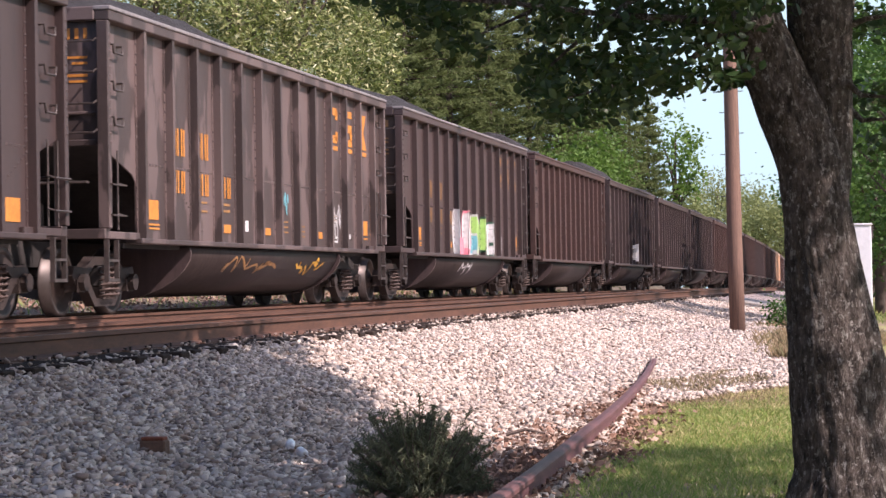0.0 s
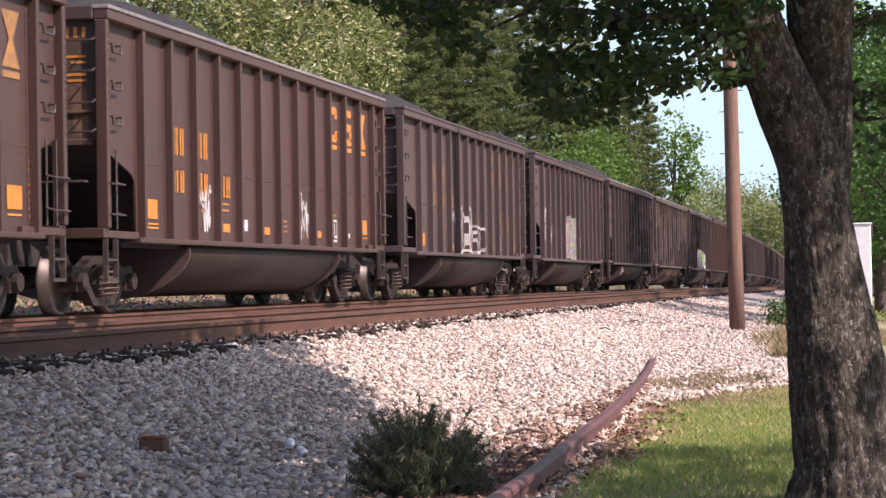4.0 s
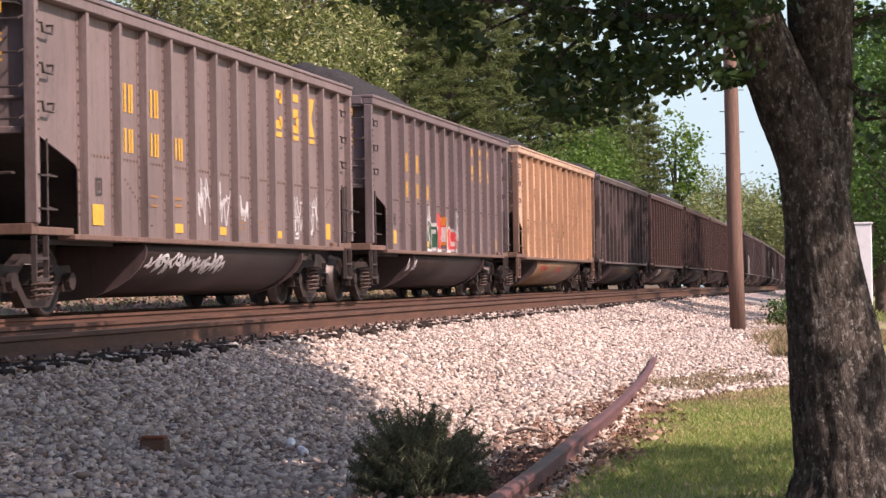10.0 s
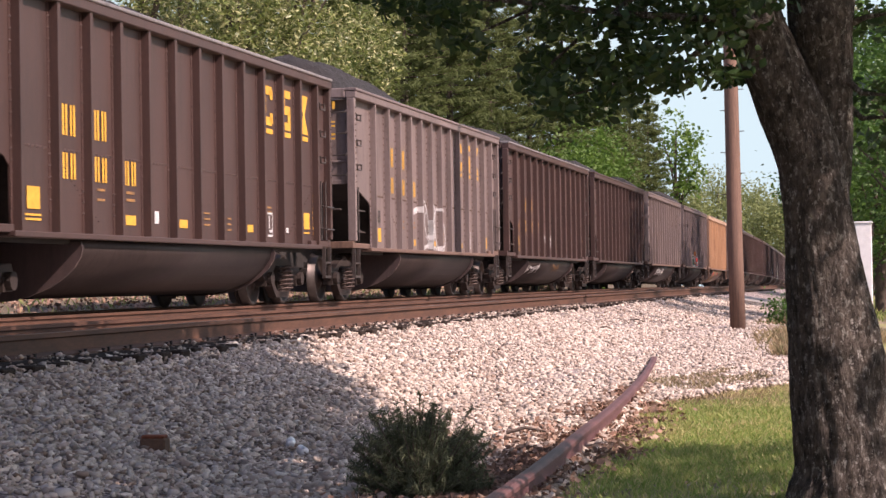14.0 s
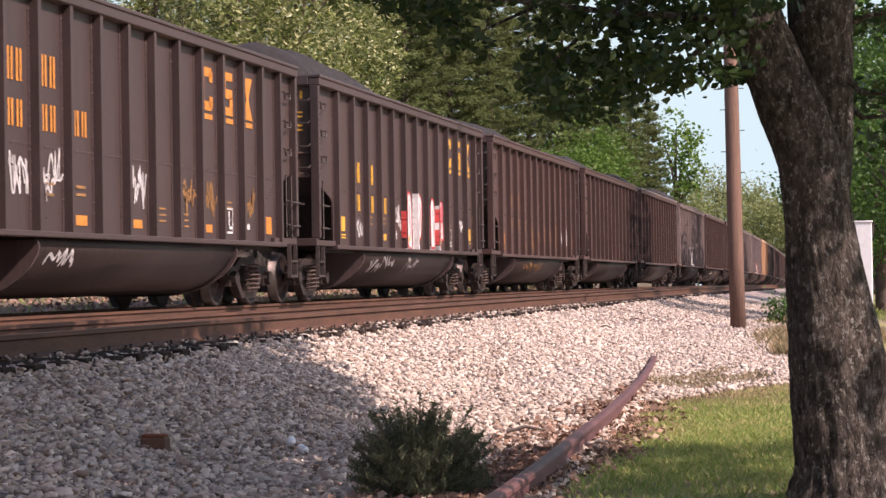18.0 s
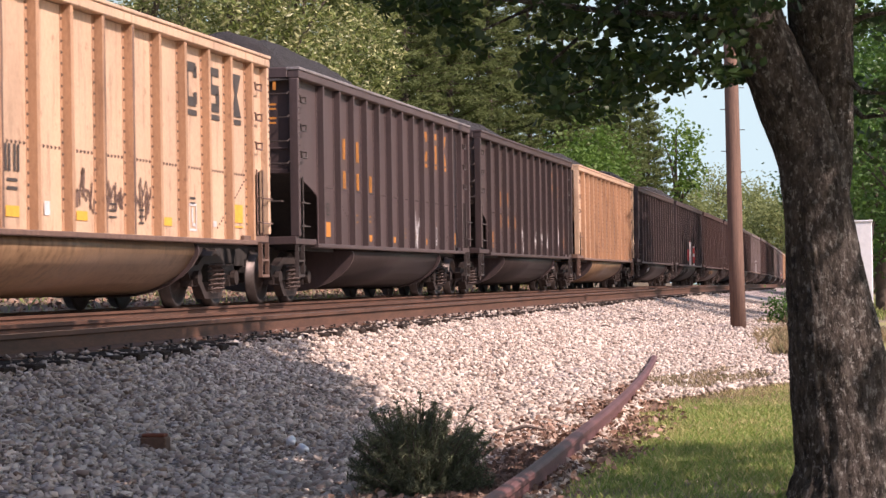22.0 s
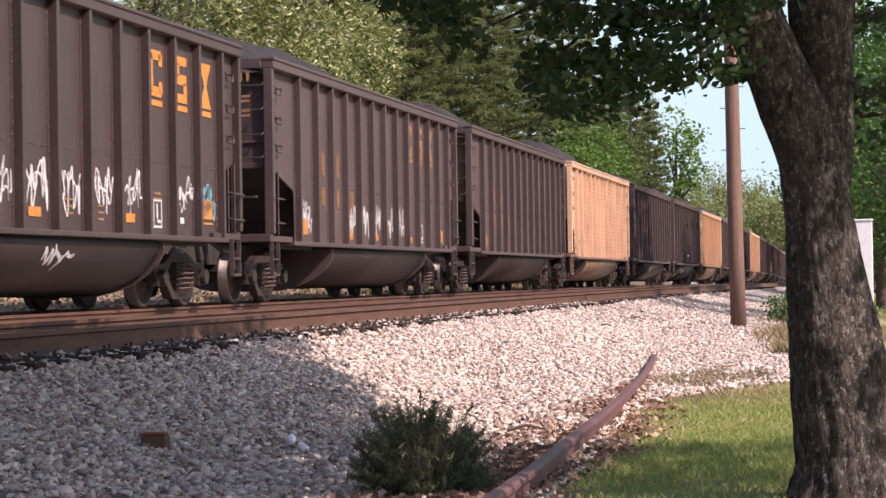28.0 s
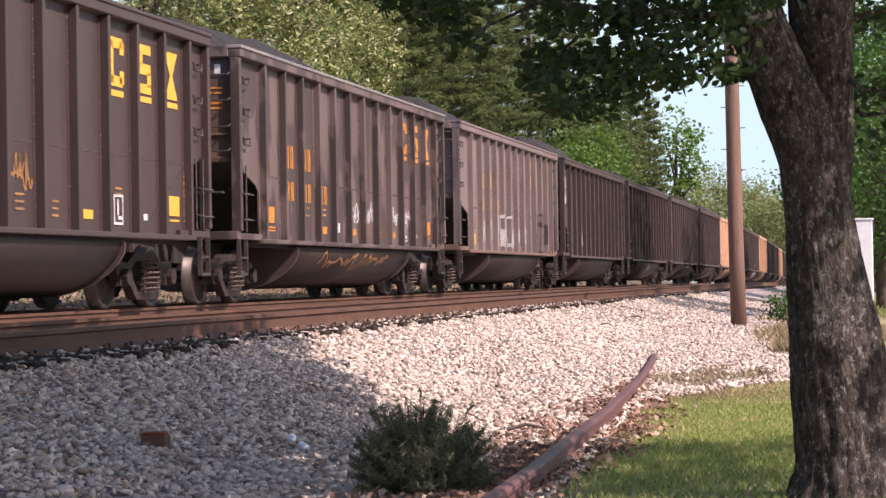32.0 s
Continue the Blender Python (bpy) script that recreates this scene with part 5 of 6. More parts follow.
LIGHT_L = "tall broadleaf tree with sunlit pale green leaves"
for px, d, h, r in ((250, 60, 14, 4.2), (420, 62, 15, 4.0), (530, 68, 15, 3.2), (330, 75, 18, 4.5), (460, 82, 19, 4.5)):
    broad_tree("broadleaf_tree", *spot(px, d), h, r, 1.0, M_LEAF_GLINT, 400, 92, 0.115, LIGHT_L, "sunlit trees behind the railway", 2.4, 0.6, 1.5, 0.24)
for px, d, h, r in ((640, 84, 17, 3.6), (720, 92, 18, 3.8), (800, 96, 18, 3.6), (870, 104, 18, 3.8), (590, 100, 20, 4), (680, 110, 21, 4), (940, 112, 17, 4), (760, 120, 22, 4.5), (850, 128, 22, 4.5), (1000, 130, 19, 3.8),
                    (1045, 150, 17, 3.8), (1085, 162, 15.5, 3.6)):
    pine_tree(*spot(px, d), h, r, 1.2, "tall dark olive pine tree behind the railway")
for px, d, h, r in ((1010, 106, 7.6, 1.8), (1066, 108, 8.7, 1.5), (1040, 104, 7.0, 1.6)):
    broad_tree("broadleaf_tree", *spot(px, d), h, r, 1.0, M_LEAF_FRESH, 90, 50, 0.2, "young broadleaf tree with fresh green leaves", "fresh green trees behind the railway")
broad_tree("broadleaf_tree", *spot(1196, 178), 14.4, 2.2, 6.2, M_LEAF_FRESH, 60, 26, 0.34, "slender broadleaf tree with open fresh green crown", "fresh green trees behind the railway", 1.3, 0.35)
pine_tree(*spot(1150, 176), 15.2, 2.7, 2.5, "dark grey-green pine at the end of the tree line")
pine_tree(*spot(1118, 172), 16.2, 3.0, 2.0, "dark grey-green pine at the end of the tree line")
for px, d, h, r in ((1215, 300, 10, 4.5), (1268, 310, 14.5, 4.5), (1335, 320, 12.5, 5), (1380, 300, 10.5, 4.5), (1180, 330, 10, 6), (1430, 330, 12, 6), (1300, 360, 14, 6)):
    broad_tree("far_tree", *spot(px, d), h + 3, r, 0.5, M_FARLEAF, 120, 60, 0.4, "distant hazy green tree beyond the train", "distant trees")
for px, d, h, r in ((1620, 105, 15, 4.5), (1640, 140, 18, 5), (1540, 150, 9.5, 4), (1530, 200, 12, 6), (1660, 78, 18, 4.2), (1630, 98, 13, 3.6), (1570, 135, 10.5, 4.5), (1560, 188, 13, 5.5), (1600, 215, 19, 6)):
    broad_tree("broadleaf_tree", *spot(px, d), h, r, 1.5, M_LEAF_MID, 170, 60, 0.24 if d < 111 else 0.32, "tall leafy tree beside the railway", "tall trees beside the railway")
for px, d, h, r in ((1560, 58, 6.2, 2.0), (1500, 70, 7.5, 2.0), (1640, 52, 7, 2.6)):
    broad_tree("broadleaf_tree", *spot(px, d), h, r, 1.2, M_LEAF_MID, 150, 62, 0.13, "shady broadleaf tree beyond the lawn", "shady trees beyond the lawn")

# small cedar beside the siding
cx, cs = -2.36, 10.75
cedar = tagged(new("cedar_bush"), "small dark green cedar bush among the stones", "bush")
cedar.location = (cx, cs, ground_z(cx, cs) - 0.02)
pts, dirs, bm = [], [], bmesh.new()
for k in range(300):
    a, q = RNG.uniform(0, 6.28), RNG.uniform(0, 1) ** 0.6
    hgt = RNG.uniform(0.10, 0.60) * (1 - 0.42 * q)
    if k % 14 == 0:
        hgt *= 1.22
    tip = np.array((math.cos(a) * q * 0.36, math.sin(a) * q * 0.36, hgt))
    root = np.array((tip[0] * 0.15, tip[1] * 0.15, hgt * 0.25))
    tube(bm, [tuple(root), tuple((root + tip) / 2 + np.array((0, 0, -0.02))), tuple(tip)], [0.006, 0.004, 0.0015], 4)
    m = 105
    tt = RNG.uniform(0.1, 1.04, m)[:, None]
    pts.append(root + (tip - root) * tt + RNG.normal(size=(m, 3)) * 0.016 * (1.3 - tt))
tube(bm, [(0, 0, -0.05), (0, 0, 0.2)], [0.02, 0.012], 6)
tagged(part("stem", bm, M_TWIG, cedar), kind="stuff")
v, f = leaf_cloud(np.concatenate(pts), 0.032, 0.45, 1.9, 0.85, 0.075)
part("foliage", soup("foliage", v, f, M_CEDAR), None, cedar)

# ---------------------------------------------------------------- the yard tree
TD = 10.5
tx, ts_ = spot(1478, TD)
oak = tagged(new("oak_tree"), "large oak with rough dark bark and low leafy branch", "tree")


def oakp(px, py, depth=TD):
    """Place on the tree in the plane at that depth."""
    x, s = spot(px, depth)
    return Vector((x, s, EYE[2] - (py - 494 + (px - 784) * 0.0164) / 3955 * depth))


def bark_tube(pts, radii, sides=40, sub=5):
    """A limb with furrowed bark."""
    bm = bmesh.new()
    P_, R_ = [], []
    n = len(pts)
    for i in range(n - 1):
        p0, p1, p2, p3 = pts[max(i - 1, 0)], pts[i], pts[i + 1], pts[min(i + 2, n - 1)]
        for k in range(sub):
            t = k / sub
            P_.append(0.5 * (2 * p1 + (p2 - p0) * t + (2 * p0 - 5 * p1 + 4 * p2 - p3) * t * t + (3 * p1 - p0 - 3 * p2 + p3) * t ** 3))
            R_.append(radii[i] + (radii[i + 1] - radii[i]) * t)
    P_.append(pts[-1])
    R_.append(radii[-1])
    rings = []
    for i, p in enumerate(P_):
        d = (P_[min(i + 1, len(P_) - 1)] - P_[max(i - 1, 0)]).normalized()
        u = Vector((1, 0, 0))
        u = (u - d * u.dot(d)).normalized()
        w = d.cross(u)
        ring = []
        for k in range(sides):
            a = 2 * math.pi * k / sides
            ca, sa = math.cos(a), math.sin(a)
            ridge = abs(noise.noise((ca * 5.5, sa * 5.5, p.z * 3.0))) * 0.13 + abs(noise.noise((ca * 11, sa * 11, p.z * 7.0 + 9))) * 0.07
            swell = noise.noise((ca * 1.2, sa * 1.2, p.z * 1.6 + 4)) * 0.10
            ring.append(bm.verts.new(p + (u * ca + w * sa) * R_[i] * (1.06 - ridge + swell)))
        rings.append(ring)
    for ra, rb in zip(rings, rings[1:]):
        for k in range(sides):
            bm.faces.new((ra[k], ra[(k + 1) % sides], rb[(k + 1) % sides], rb[k])).smooth = True
    bm.faces.new(list(reversed(rings[0])))
    bm.faces.new(rings[-1])
    return bm


zb = ground_z(tx, ts_)
foot = oakp(1495, 900)
base_pts = [Vector((foot.x, foot.y, zb - 0.15)), Vector((foot.x, foot.y, zb + 0.05)), oakp(1490, 800), oakp(1476, 640), oakp(1460, 520), oakp(1449, 400), oakp(1438, 290), oakp(1408, 200), oakp(1366, 100), oakp(1326, 0),
            oakp(1270, -160), oakp(1200, -420), oakp(1180, -800)]
part("trunk", bark_tube(base_pts, [0.33, 0.28, 0.235, 0.215, 0.186, 0.160, 0.152, 0.150, 0.143, 0.140, 0.115, 0.09, 0.05], 90, 14), M_BARK, oak, "furrowed dark grey-brown bark")
part("limb", bark_tube([oakp(1470, 420, TD + 0.1), oakp(1474, 300, TD + 0.14), oakp(1470, 200, TD + 0.16), oakp(1464, 100, TD + 0.17), oakp(1460, 0, TD + 0.17), oakp(1480, -300, TD + 0.3), oakp(1560, -900, TD + 0.8)],
                      [0.06, 0.10, 0.12, 0.14, 0.16, 0.13, 0.07], 70, 12), M_BARK, oak)
bm = bmesh.new()
tw = [[(1345, 40), (1220, 30), (1080, 22), (900, 0), (740, -10), (600, -20)], [(1350, 30), (1300, 40), (1220, 110), (1120, 140), (1010, 170)], [(1280, -60), (1150, -20), (1040, 60), (960, 130)],
      [(1300, -100), (1100, -60), (960, 10), (850, 60)], [(1480, 120), (1530, 165), (1600, 170)], [(1470, 60), (1540, 30), (1600, 20)], [(1440, 175), (1480, 120), (1510, 95)], [(1480, 160), (1530, 210), (1600, 205)]]
for k, row in enumerate(tw):
    pts_ = [oakp(px, py, TD - 0.2 + 0.25 * k / 3 - 0.12 * i) for i, (px, py) in enumerate(row)]
    tube(bm, pts_, [0.022 - 0.017 * i / (len(row) - 1) for i in range(len(row))], 6)
tagged(part("branchwork", bm, M_BARK, oak), kind="stuff")
# leaves of the low branch: sprays hung along it
sprays = []


def spray(px0, py0, px1, py1, n, dev, d0=-0.9, d1=0.9, count=26):
    for _ in range(n):
        t = RNG.uniform(0, 1)
        px, py = px0 + (px1 - px0) * t + RNG.normal() * dev, py0 + (py1 - py0) * t + RNG.normal() * dev * 0.6
        c = oakp(px, py, TD + RNG.uniform(d0, d1))
        sprays.append(np.array(c) + RNG.normal(size=(count, 3)) * (0.062, 0.075, 0.036))


for row in ((600, -34, 760, -22, 11, 7), (690, -4, 850, 2, 9, 7), (765, 22, 860, 46, 6, 7), (825, 60, 850, 86, 3, 5), (860, -30, 1010, 0, 13, 10), (690, 12, 720, 24, 2, 4),
            (960, 30, 1000, 56, 5, 10), (955, 100, 985, 120, 3, 7), (962, 130, 1000, 190, 9, 10), (940, 148, 960, 156, 2, 5), (985, 196, 1100, 176, 11, 8), (1000, 120, 1120, 112, 15, 17), (1080, 85, 1200, 100, 9, 14),
            (1110, 150, 1205, 140, 9, 8), (1205, 125, 1310, 134, 10, 7), (1200, 60, 1310, 80, 8, 14), (1050, -14, 1290, 2, 20, 12), (1030, 45, 1190, 40, 15, 12), (1190, 25, 1290, 40, 10, 11)):
    spray(*row, count=24)
spray(1300, -10, 1400, 10, 6, 16, -0.9, -0.3, 20)
for row in ((1515, 180, 1600, 160, 9, 14, 0.3, 1.5), (1530, 20, 1610, 60, 8, 22, 0.3, 1.5), (1520, 280, 1600, 240, 5, 20, 0.6, 1.6)):
    spray(*row, count=22)
v, f = lobed_leaves(np.concatenate(sprays), 0.047, 0.4, -0.35)
part("low_leaves", soup("low_leaves", v, f, M_LEAF), None, oak, "dark backlit green leaves")
# the crown above
top_c = (tx + 0.6, ts_ + 0.9, 5.7)
pts, cc = clumps(1250, 46, top_c, (5.0, 8.3, 3.7), 0.32, 0.12)
depth_ = pts[:, 1] * math.cos(radians(YAW)) - pts[:, 0] * math.sin(radians(YAW))
# the crown shades the ground up to this line, left of the lawn and across it
SHADE_LAT, SHADE_END = (-3, 0, 1, 2.4, 3.3, 4.17, 4.95, 7.5, 10), (14.2, 14.2, 13.9, 13.7, 14.8, 17.0, 18.6, 24.5, 30)
drop_ = (pts[:, 2] + 0.6) / sdir.z
side_ = -(pts[:, 0] - drop_ * sdir.x)
keep = (pts[:, 2] > 0.78 + 0.14 * np.maximum(depth_, 9.0)) & (pts[:, 1] - drop_ * sdir.y < np.interp(side_, SHADE_LAT, SHADE_END) + RNG.normal(size=len(pts)) * 0.35)
v, f = leaf_cloud(pts[keep], 0.19, 0.35, 1.1, -0.1)
part("crown", soup("crown", v, f, M_LEAF), None, oak)

# ---------------------------------------------------------------- sky and pole
arc = [math.radians(a) for a in range(-75, 76, 5)]
verts = [(1400 * math.sin(a), 1400 * math.cos(a), z) for a in arc for z in (-60, 900)]
faces = [(2 * i, 2 * i + 1, 2 * i + 3, 2 * i + 2) for i in range(len(arc) - 1)]
backdrop = tagged(new("backdrop", soup("backdrop", np.array(verts), np.array(faces), M_SKY)), "pale bright daytime sky", "sky", kind="structure")

px_, ps_ = spot(1304, 44.7)
pz = ground_z(px_, ps_)
pole = tagged(new("utility_pole"), "weathered brown wooden utility pole standing in gravel", "utility pole")
bm = bmesh.new()
tube(bm, [(px_ + 0.0, ps_, pz - 0.2), (px_ - 0.03, ps_, pz + 1.5), (px_ - 0.06, ps_, pz + 5.0), (px_ - 0.11, ps_, pz + 10.5)], [0.157, 0.152, 0.14, 0.115], 18)
part("shaft", bm, M_POLE, pole)
for k in range(8):
    bm = bmesh.new()
    sg = 1 if k % 2 else -1
    zz = pz + 2.7 + k * 0.42
    tube(bm, [(px_ - 0.05 + sg * 0.13, ps_, zz), (px_ - 0.05 + sg * 0.24, ps_, zz)], 0.009, 5)
    part("step_bolt", bm, M_STEEL, pole)

bx_, bs_ = spot(1530, 40)
zz = ground_z(bx_, bs_)
post = tagged(new("utility_post"), "white vinyl utility post beyond the lawn", "post")
part("body", boxes((bx_ - 0.18, bx_ + 0.13, bs_ - 0.12, bs_ + 0.12, zz - 0.05, 1.24), bevel=0.01), M_POST, post)
part("cap", boxes((bx_ - 0.2, bx_ + 0.15, bs_ - 0.14, bs_ + 0.14, 1.243, 1.275), bevel=0.006), M_POST, post)
part("hinge", boxes((bx_ + 0.131, bx_ + 0.16, bs_ - 0.05, bs_ + 0.03, 1.0, 1.22), bevel=0.004), M_STEEL, post)

# ---------------------------------------------------------------- small things on the ballast
rx_, rs_ = spot(269, 12.75)
rz = ground_z(rx_, rs_)
block = tagged(new("rusty_tie_plate"), "rusty reddish brown steel plate lying on the ballast", "scrap metal")
block.location = (rx_, rs_, rz + 0.05)
part("plate", boxes((-0.075, 0.075, -0.05, 0.05, -0.05, 0.035), bevel=0.008), M_PLATE, block)
part("lug", boxes((-0.068, 0.068, -0.045, 0.03, 0.036, 0.055), bevel=0.005), M_RUST, block)
for k, (x, s) in enumerate((spot(509, 13.9), spot(529, 13.6))):
    can = tagged(new("drink_can"), "small crushed aluminium can lying on the stones", "can")
    bm = bmesh.new()
    lathe(bm, [(0.010, -0.05), (0.021, -0.048), (0.029, -0.04), (0.030, 0.03), (0.024, 0.042), (0.018, 0.043)], 14)
    part("body", bm, M_CAN, can)
    can.matrix_basis = pose(x, s, ground_z(x, s) + 0.045, 10, 0, 12 + 25 * k)
for a, b, w in (((690, 650), (706, 690), 13.6), ((890, 755), (960, 757), 15.0), ((1060, 556), (1080, 566), 36), ((1112, 535), (1140, 546), 41)):
    st = tagged(new("stick"), "thin dead stick lying on the ballast", "stick")
    p0, p1 = oakp(*a, w), oakp(*b, w)
    p0.z, p1.z = ground_z(p0.x, p0.y) + 0.05, ground_z(p1.x, p1.y) + 0.06
    bm = bmesh.new()
    tube(bm, [p0, p0.lerp(p1, 0.5) + Vector((0, 0, 0.03)), p1], [0.014, 0.012, 0.006], 6)
    part("wood", bm, M_TWIG, st)

# ---------------------------------------------------------------- stones, grass, litter
CUBE = np.array([(x, y, z) for x in (-1, 1) for y in (-1, 1) for z in (-1, 1)]) * 0.72
CUBE_F = np.array([(0, 1, 3, 2), (4, 6, 7, 5), (0, 4, 5, 1), (2, 3, 7, 6), (0, 2, 6, 4), (1, 5, 7, 3)])


def stones(places, radius, spread):
    """Broken stones: every one an uneven, flat-faced lump."""
    n = len(places)
    shape = CUBE[None] * RNG.uniform(0.55, 1.2, (n, 8, 1)) + RNG.normal(size=(n, 8, 3)) * 0.16
    shape = shape * RNG.uniform(0.36, 1.6, (n, 1, 3))
    q = RNG.normal(size=(n, 4))
    q /= np.linalg.norm(q, axis=1)[:, None]
    w, x, y, z = q.T
    rot = np.stack([1 - 2 * (y * y + z * z), 2 * (x * y - w * z), 2 * (x * z + w * y), 2 * (x * y + w * z), 1 - 2 * (x * x + z * z), 2 * (y * z - w * x), 2 * (x * z - w * y), 2 * (y * z + w * x),
                    1 - 2 * (x * x + y * y)], 1).reshape(n, 3, 3)
    shape = np.einsum("nij,nkj->nki", rot, shape) * (1.12, 1.12, 0.78) * (radius * RNG.uniform(1 - spread, 1 + spread, n))[:, None, None]
    v = (shape + places[:, None]).reshape(-1, 3)
    f = (CUBE_F[None] + (np.arange(n) * 8)[:, None, None]).reshape(-1, 4)
    return v, f


def bare_patch(l, s):
    """Where straw and dirt lie between lawn and gravel."""
    return abs(l - 2.0) + 0.25 * abs(s - 22.8) < 0.62 + 0.5 * noise.noise((l * 3, s * 1.2, 5))


def scatter(s0, s1, per_m2, lift, lo=None, hi=6.1):
    out = []
    count = int((s1 - s0) * 7 * per_m2)
    ss = RNG.uniform(s0, s1, count)
    ls = RNG.uniform(0.2, 7.2, count)
    for s, l in zip(ss, ls):
        edge = -gravel_edge(s) if lo is None else lo
        if l < edge or l > hi or l > 0.44 * s + 0.6:
            continue
        if s > 20.8 and s < 25.5 and bare_patch(l, s) and RNG.uniform() < 0.85:
            continue
        x = -l + bend(s)[0]
        out.append((x, s, ground_z(x, s) + lift + (0.012 if l > 5.85 else 0)))
    z = np.array(out)
    z[:, 2] += RNG.uniform(-0.012, 0.02, len(z))
    return z


v1, f1 = stones(scatter(9.7, 21.0, 860, 0.006), 0.0172, 0.6)
v2, f2 = stones(scatter(21.0, 38.0, 560, 0.006), 0.0175, 0.6)
v3, f3 = stones(scatter(38.0, 75.0, 130, 0.006), 0.022, 0.45)
v4, f4 = stones(scatter(13.0, 45.0, 26, 0.05, 5.95, 6.4), 0.015, 0.5)
tagged(new("gravel", soup("gravel", np.concatenate([v1, v2, v3, v4]), np.concatenate([f1, f2 + len(v1), f3 + len(v1) + len(v2), f4 + len(v1) + len(v2) + len(v3)]), M_STONE)), "loose grey and white crushed ballast stones", "gravel", kind="stuff")


def blades(places, height, width):
    n = len(places)
    a = RNG.uniform(0, 6.28, n)
    h = height * RNG.uniform(0.5, 1.3, n)
    lean = RNG.normal(size=(n, 2)) * 0.45 * h[:, None]
    dx, dy = np.cos(a) * width, np.sin(a) * width
    p = np.asarray(places)
    z0 = np.zeros(n)
    v = np.stack([p + np.stack([-dx, -dy, z0], 1), p + np.stack([dx, dy, z0], 1), p + np.stack([dx * 0.6 + lean[:, 0] * 0.4, dy * 0.6 + lean[:, 1] * 0.4, h * 0.6], 1), p + np.stack([lean[:, 0], lean[:, 1], h], 1)], 1).reshape(-1, 3)
    i = np.arange(n)[:, None] * 4
    return v, np.concatenate([i, i + 1, i + 2, i + 3], 1)


def turf(s0, s1, count, lo=-4.0):
    ss = RNG.uniform(s0, s1, count)
    out = []
    for s in ss:
        hi = -gravel_edge(s) - 0.12 + RNG.normal() * 0.12
        l = RNG.uniform(lo, 2.4)
        if l > hi or l < -0.02 * s - 0.9 or (s > 22.3):
            continue
        thin = noise.noise((l * 0.9, s * 0.5, 3))
        if RNG.uniform() < 0.35 + 0.5 * (s < 19.5) + thin:
            x = -l
            out.append((x, s, ground_z(x, s) - 0.03))
    return np.array(out)


v, f = blades(turf(9.0, 23.0, 150000, -1.6), 0.042, 0.0035)
tagged(new("lawn_grass", soup("lawn_grass", v, f, M_GRASS)), "short green lawn grass with yellow dry blades", "grass", kind="stuff")
q = []
for _ in range(60000):
    s = RNG.uniform(10.5, 22.6)
    l = RNG.uniform(-1.2, 2.4)
    if l < -gravel_edge(s) - 0.02 and noise.noise((l * 1.3 + 5, s * 0.55, 8)) + 0.55 * noise.noise((l * 4, s * 2, 1)) + 0.10 * (s - 17.5) > 0.2 + RNG.uniform(-0.15, 0.25):
        q.append((-l, s, ground_z(-l, s) - 0.02))
v, f = blades(np.array(q), 0.036, 0.0038)
tagged(new("dry_lawn_grass", soup("dry_lawn_grass", v, f, M_STRAW)), "dry yellow patches of short lawn grass", "grass", kind="stuff")
# dry weeds at the pole and by the crossing
pts = []
for px, d, n, r in ((1398, 29, 500, 0.12), (1390, 31, 260, 0.16), (1398, 34, 500, 0.2), (1378, 37, 260, 0.24), (1400, 40, 600, 0.28), (1395, 48, 500, 0.3), (1560, 34, 1500, 0.6), (1480, 36, 900, 0.5)):
    c = spot(px, d)
    q = RNG.normal(size=(n, 2)) * r + np.array(c)
    pts += [(a, b, ground_z(a, b) - 0.02) for a, b in q]
v, f = blades(np.array(pts), 0.17, 0.002)
tagged(new("dry_weeds", soup("dry_weeds", v, f, M_DRY)), "tall dry tan weeds at the gravel's edge", "weeds", kind="stuff")
# straw along the lawn's far edge
q = []
for _ in range(9000):
    s = RNG.uniform(18.6, 25.5)
    l = RNG.uniform(0.6, 2.7)
    if l < -gravel_edge(s) + 0.25 and s < 22.5:
        q.append((-l, s, ground_z(-l, s) - 0.02))
    elif s > 20.8 and bare_patch(l, s):
        q.append((-l, s, ground_z(-l, s) + 0.012))
v, f = blades(np.array(q), 0.04, 0.004)
tagged(new("straw", soup("straw", v, f, M_DRY)), "dry straw along the edge of the lawn", "straw", kind="stuff")
# green shrub behind the weeds
shx, shs = spot(1392, 46)
shrub = tagged(new("shrub"), "low green shrub at the gravel's edge", "shrub")
pts, cc = clumps(40, 34, (shx, shs, ground_z(shx, shs) + 0.32), (0.42, 0.5, 0.32), 0.09, 0.2)
v, f = leaf_cloud(pts, 0.06, 0.4)
part("foliage", soup("foliage", v, f, M_LEAF_MID), None, shrub)
bm = bmesh.new()
for c in cc[::4]:
    tube(bm, [(shx, shs, ground_z(shx, shs) - 0.05), tuple(c)], [0.012, 0.004], 4)
part("stem", bm, M_TWIG, shrub)
# green verge beyond the pole
q = []
for _ in range(7000):
    s = RNG.uniform(50, 95)
    l = RNG.uniform(-6.0, 0.035 * s + 0.4 * noise.noise((s * 0.4, 0, 0)))
    q.append((-l, s, ground_z(-l, s) - 0.04))
v, f = blades(np.array(q), 0.2, 0.01)
tagged(new("verge_grass", soup("verge_grass", v, f, M_GRASS)), "uncut green grass on the verge beyond the pole", "grass", kind="stuff")
# the crossing road
road_x = [-5.6, -5.2, -4.6, -4, -3, -2, -1, 0, 2, 4, 10, 30, 60]
road = tagged(sheet("road", road_x, [76.0, 78.0, 80.0, 82.0, 84.5], lambda x, s: ground_z(x + bend(s)[0], s) + 0.03, M_ROAD),
              "pale dusty road that meets the tracks", "road", kind="structure")
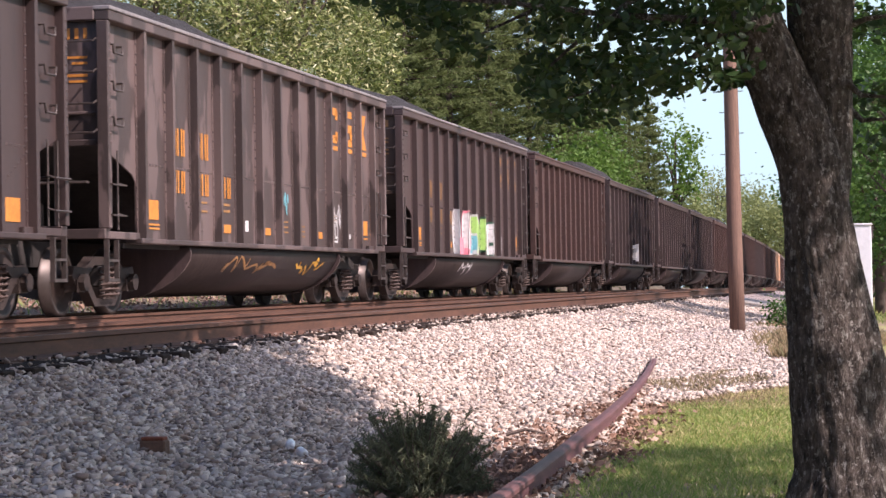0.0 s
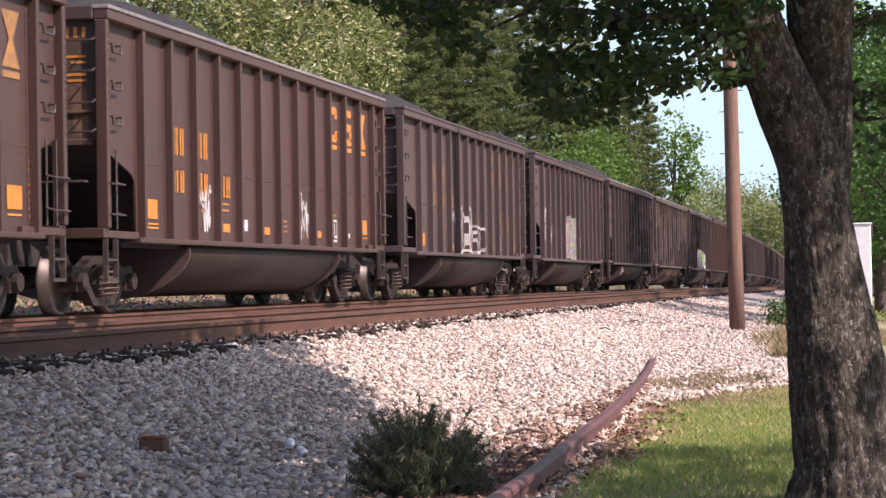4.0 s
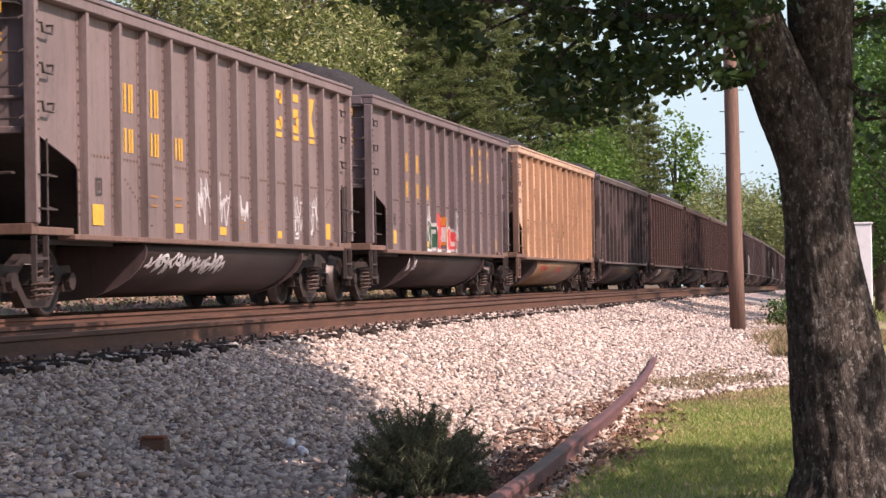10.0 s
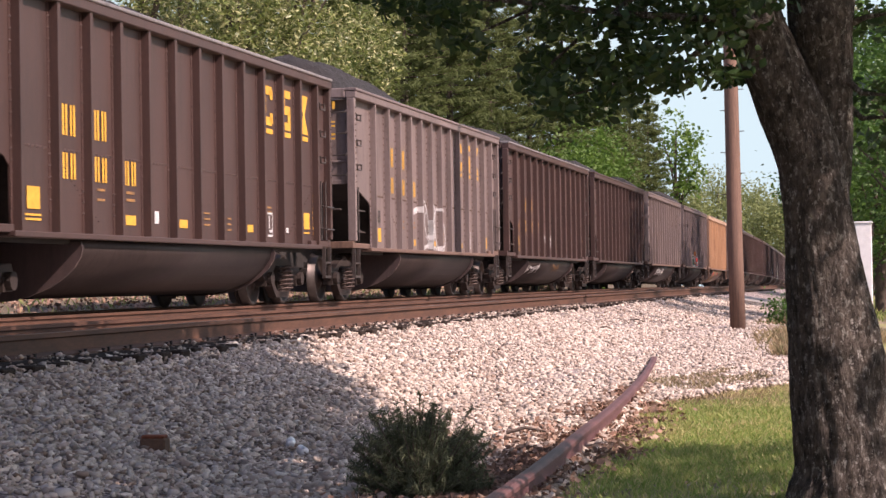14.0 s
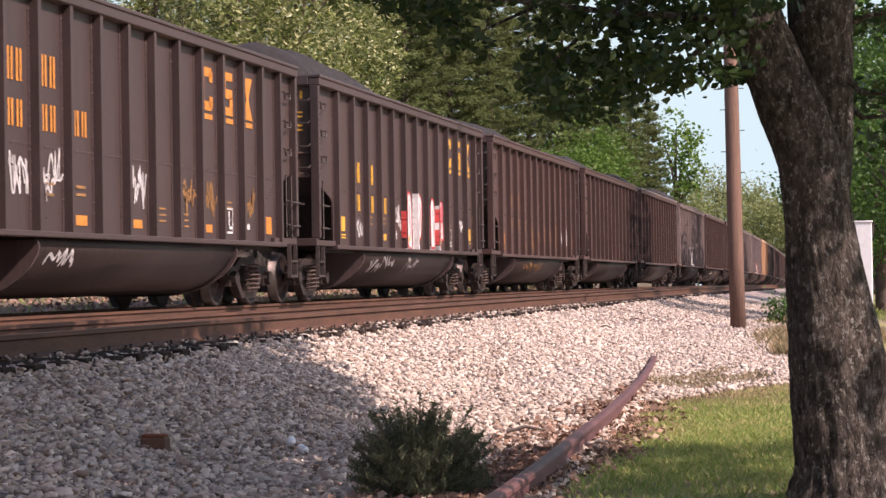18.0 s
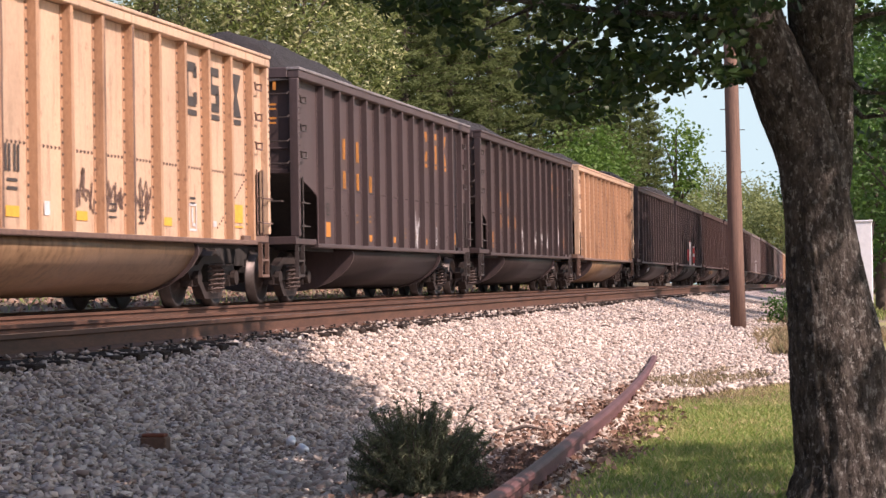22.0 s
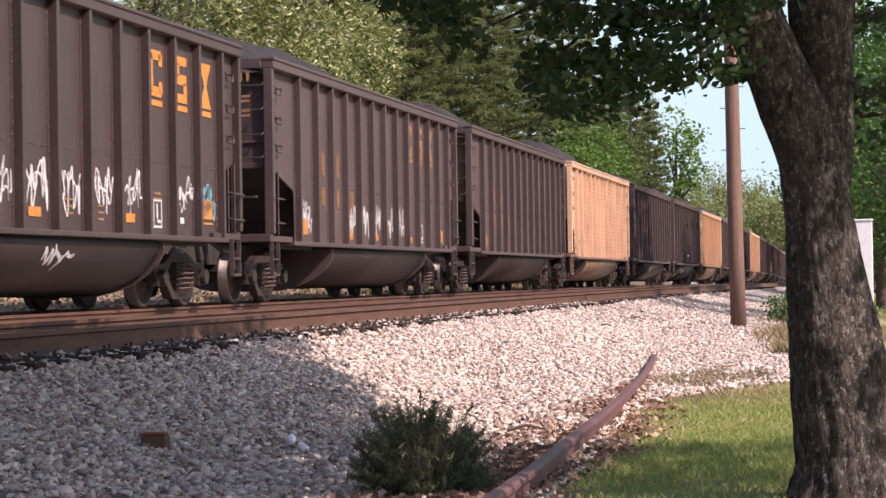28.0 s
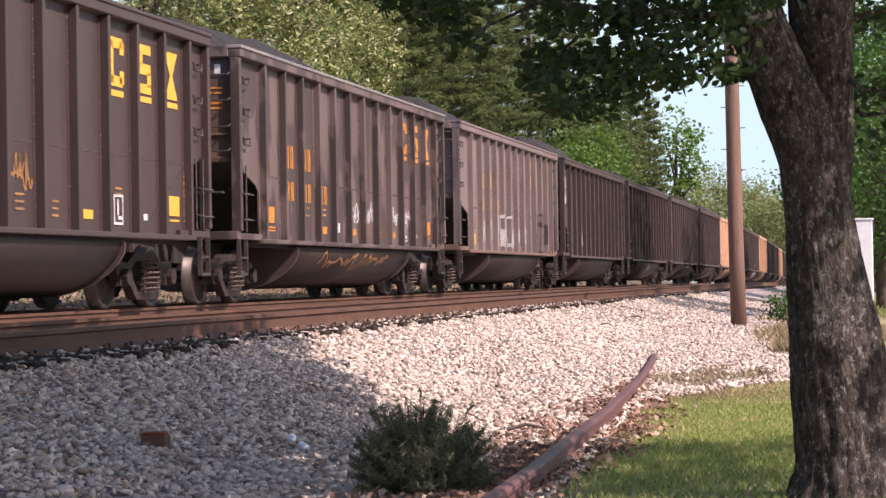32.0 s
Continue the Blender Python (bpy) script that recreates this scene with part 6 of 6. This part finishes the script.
# dead leaves along the siding rail
q = []
for _ in range(6000):
    s = RNG.uniform(9.5, 22)
    l = siding_lat(s) + (abs(RNG.normal()) * 0.26 * max(0.25, 1.3 - (s - 9.5) / 7) if RNG.uniform() < 0.8 else -abs(RNG.normal()) * 0.07)
    if s > 12.5 and RNG.uniform() < 0.5:
        continue
    q.append((-l, s, ground_z(-l, s) + RNG.uniform(0.0, 0.04)))
for _ in range(4200):
    s = RNG.uniform(9.5, 14.0)
    l = siding_lat(s) + 0.05 + abs(RNG.normal()) * 0.3 * (14.6 - s) / 4
    q.append((-l, s, ground_z(-l, s) + RNG.uniform(0.03, 0.06)))
for _ in range(3600):
    s = RNG.uniform(13.0, 21.0)
    l = siding_lat(s) + 0.06 + abs(RNG.normal()) * 0.34 * max(0.2, (22 - s) / 8)
    if noise.noise((l * 2.2, s * 1.1, 4)) > -0.12:
        q.append((-l, s, ground_z(-l, s) + RNG.uniform(0.02, 0.045)))
for _ in range(2200):
    s = RNG.uniform(13.5, 20.5)
    l = siding_lat(s) - 0.08 - abs(RNG.normal()) * 0.16
    if noise.noise((l * 2.5, s * 1.3, 6)) > -0.1:
        q.append((-l, s, ground_z(-l, s) + RNG.uniform(-0.01, 0.02)))
for cx_, cs_ in ((-2.2, 13.6), (-1.75, 13.0), (-1.95, 14.4)):
    for _ in range(110):
        x, s = cx_ + RNG.normal() * 0.09, cs_ + RNG.normal() * 0.45
        q.append((x, s, ground_z(x, s) + RNG.uniform(-0.01, 0.02)))
v, f = leaf_cloud(np.array(q), 0.042, 0.5)
tagged(new("leaf_litter", soup("leaf_litter", v, f, M_LITTER)), "brown dead leaves along the old rail", "leaf litter", kind="stuff")
# sticks, dirt clods and weeds on the bank behind the train
bank_s = [6 + 4 * i for i in range(60)]
bank = tagged(sheet("bank", [-13.4, -14.2, -15, -16, -17.5, -19, -21, -24, -28], bank_s, lambda x, s: ground_z(x + bend(s)[0], s) + 0.01 + 0.06 * noise.noise((x, s, 0)), M_SOIL), "bare brown soil bank with litter behind the train", "bank", kind="structure")
q = []
for _ in range(21000):
    s = RNG.uniform(22, 110)
    l = RNG.uniform(13.6, 19)
    q.append((-l + bend(s)[0], s, ground_z(-l + bend(s)[0], s) + 0.02))
v, f = stones(np.array(q)[:3500], 0.05, 0.6)
tagged(new("bank_rubble", soup("bank_rubble", v, f, M_LITTER)), "brown clods and litter on the bank behind the train", "rubble", kind="stuff")
v, f = leaf_cloud(np.array(q)[3500:17000] + (0, 0, 0.04), 0.10, 0.4)
tagged(new("bank_litter", soup("bank_litter", v, f, M_LITTER)), "brown dead leaves on the bank behind the train", "leaf litter", kind="stuff")
v, f = blades(np.array(q)[17000:], 0.2, 0.009)
tagged(new("bank_weeds", soup("bank_weeds", v, f, M_GRASS)), "green weeds on the bank behind the train", "weeds", kind="stuff")


# ---------------------------------------------------------------- what moves
SLACK = ((0, -0.63), (1, -0.46), (2, -0.02), (3, 0.35), (3.5, 0.52), (4.5, 0.55), (6, 0.43), (7, 0.32), (8, 0.05), (9, 0.06), (10, 0.37), (11, 0.56), (12, 0.49), (13, 0.35), (14, 0.43), (15.5, 0.12), (17, 0), (18, -0.24), (19, -0.23), (20, -0.24), (21, -0.52), (22, -0.36), (23, -0.41), (24, -0.31), (25, 0.02), (26.5, 0.26), (28, 0.42), (29, 0.22), (30, 0.45), (31, 0.62), (32, 0.44))
SPEED, START = 15.8044, 33.591
# play in the couplers
PLAY = {0: -0.12, 1: -0.12, 3: 0.1, 4: 0.15, 5: 0.15, 9: -0.14, 11: 0.1, 19: 0.12, 23: -0.1, 25: 0.09, 31: 0.08}


def motions():
    for idx, car in cars.items():
        rows = []
        for t, extra in SLACK:
            s = START + SPEED * t + extra - idx * PITCH + PLAY.get(idx, 0.0)
            dx, dz, h, pitch = bend(s)
            rows.append((t, pose(FAR_TRACK + dx, s, dz, 0, -math.degrees(pitch), 90 - math.degrees(h))))
        walk(car, rows)
    # rolling wheels: front and rear axle of a truck turn alike on every car
    lead = {}
    for idx, car in cars.items():
        for w in car.children_recursive:
            if not w.name.startswith("wheelset"):
                continue
            side = w.location.x > 0
            side = (side, w.parent.location.x)
            if side not in lead:
                lead[side] = w
                walk(w, [(k / FPS, pose(w.location.x, 0, 0.42) @ pose(0, 0, 0, 0, math.degrees(SPEED * k / FPS / 0.42) % 360, 0)) for k in range(32 * FPS + 1)])
            else:
                w.rotation_mode = "QUATERNION"
                w.animation_data_create()
                w.animation_data.action = lead[side].animation_data.action
                w.animation_data.action_slot = lead[side].animation_data.action_slot


motions()
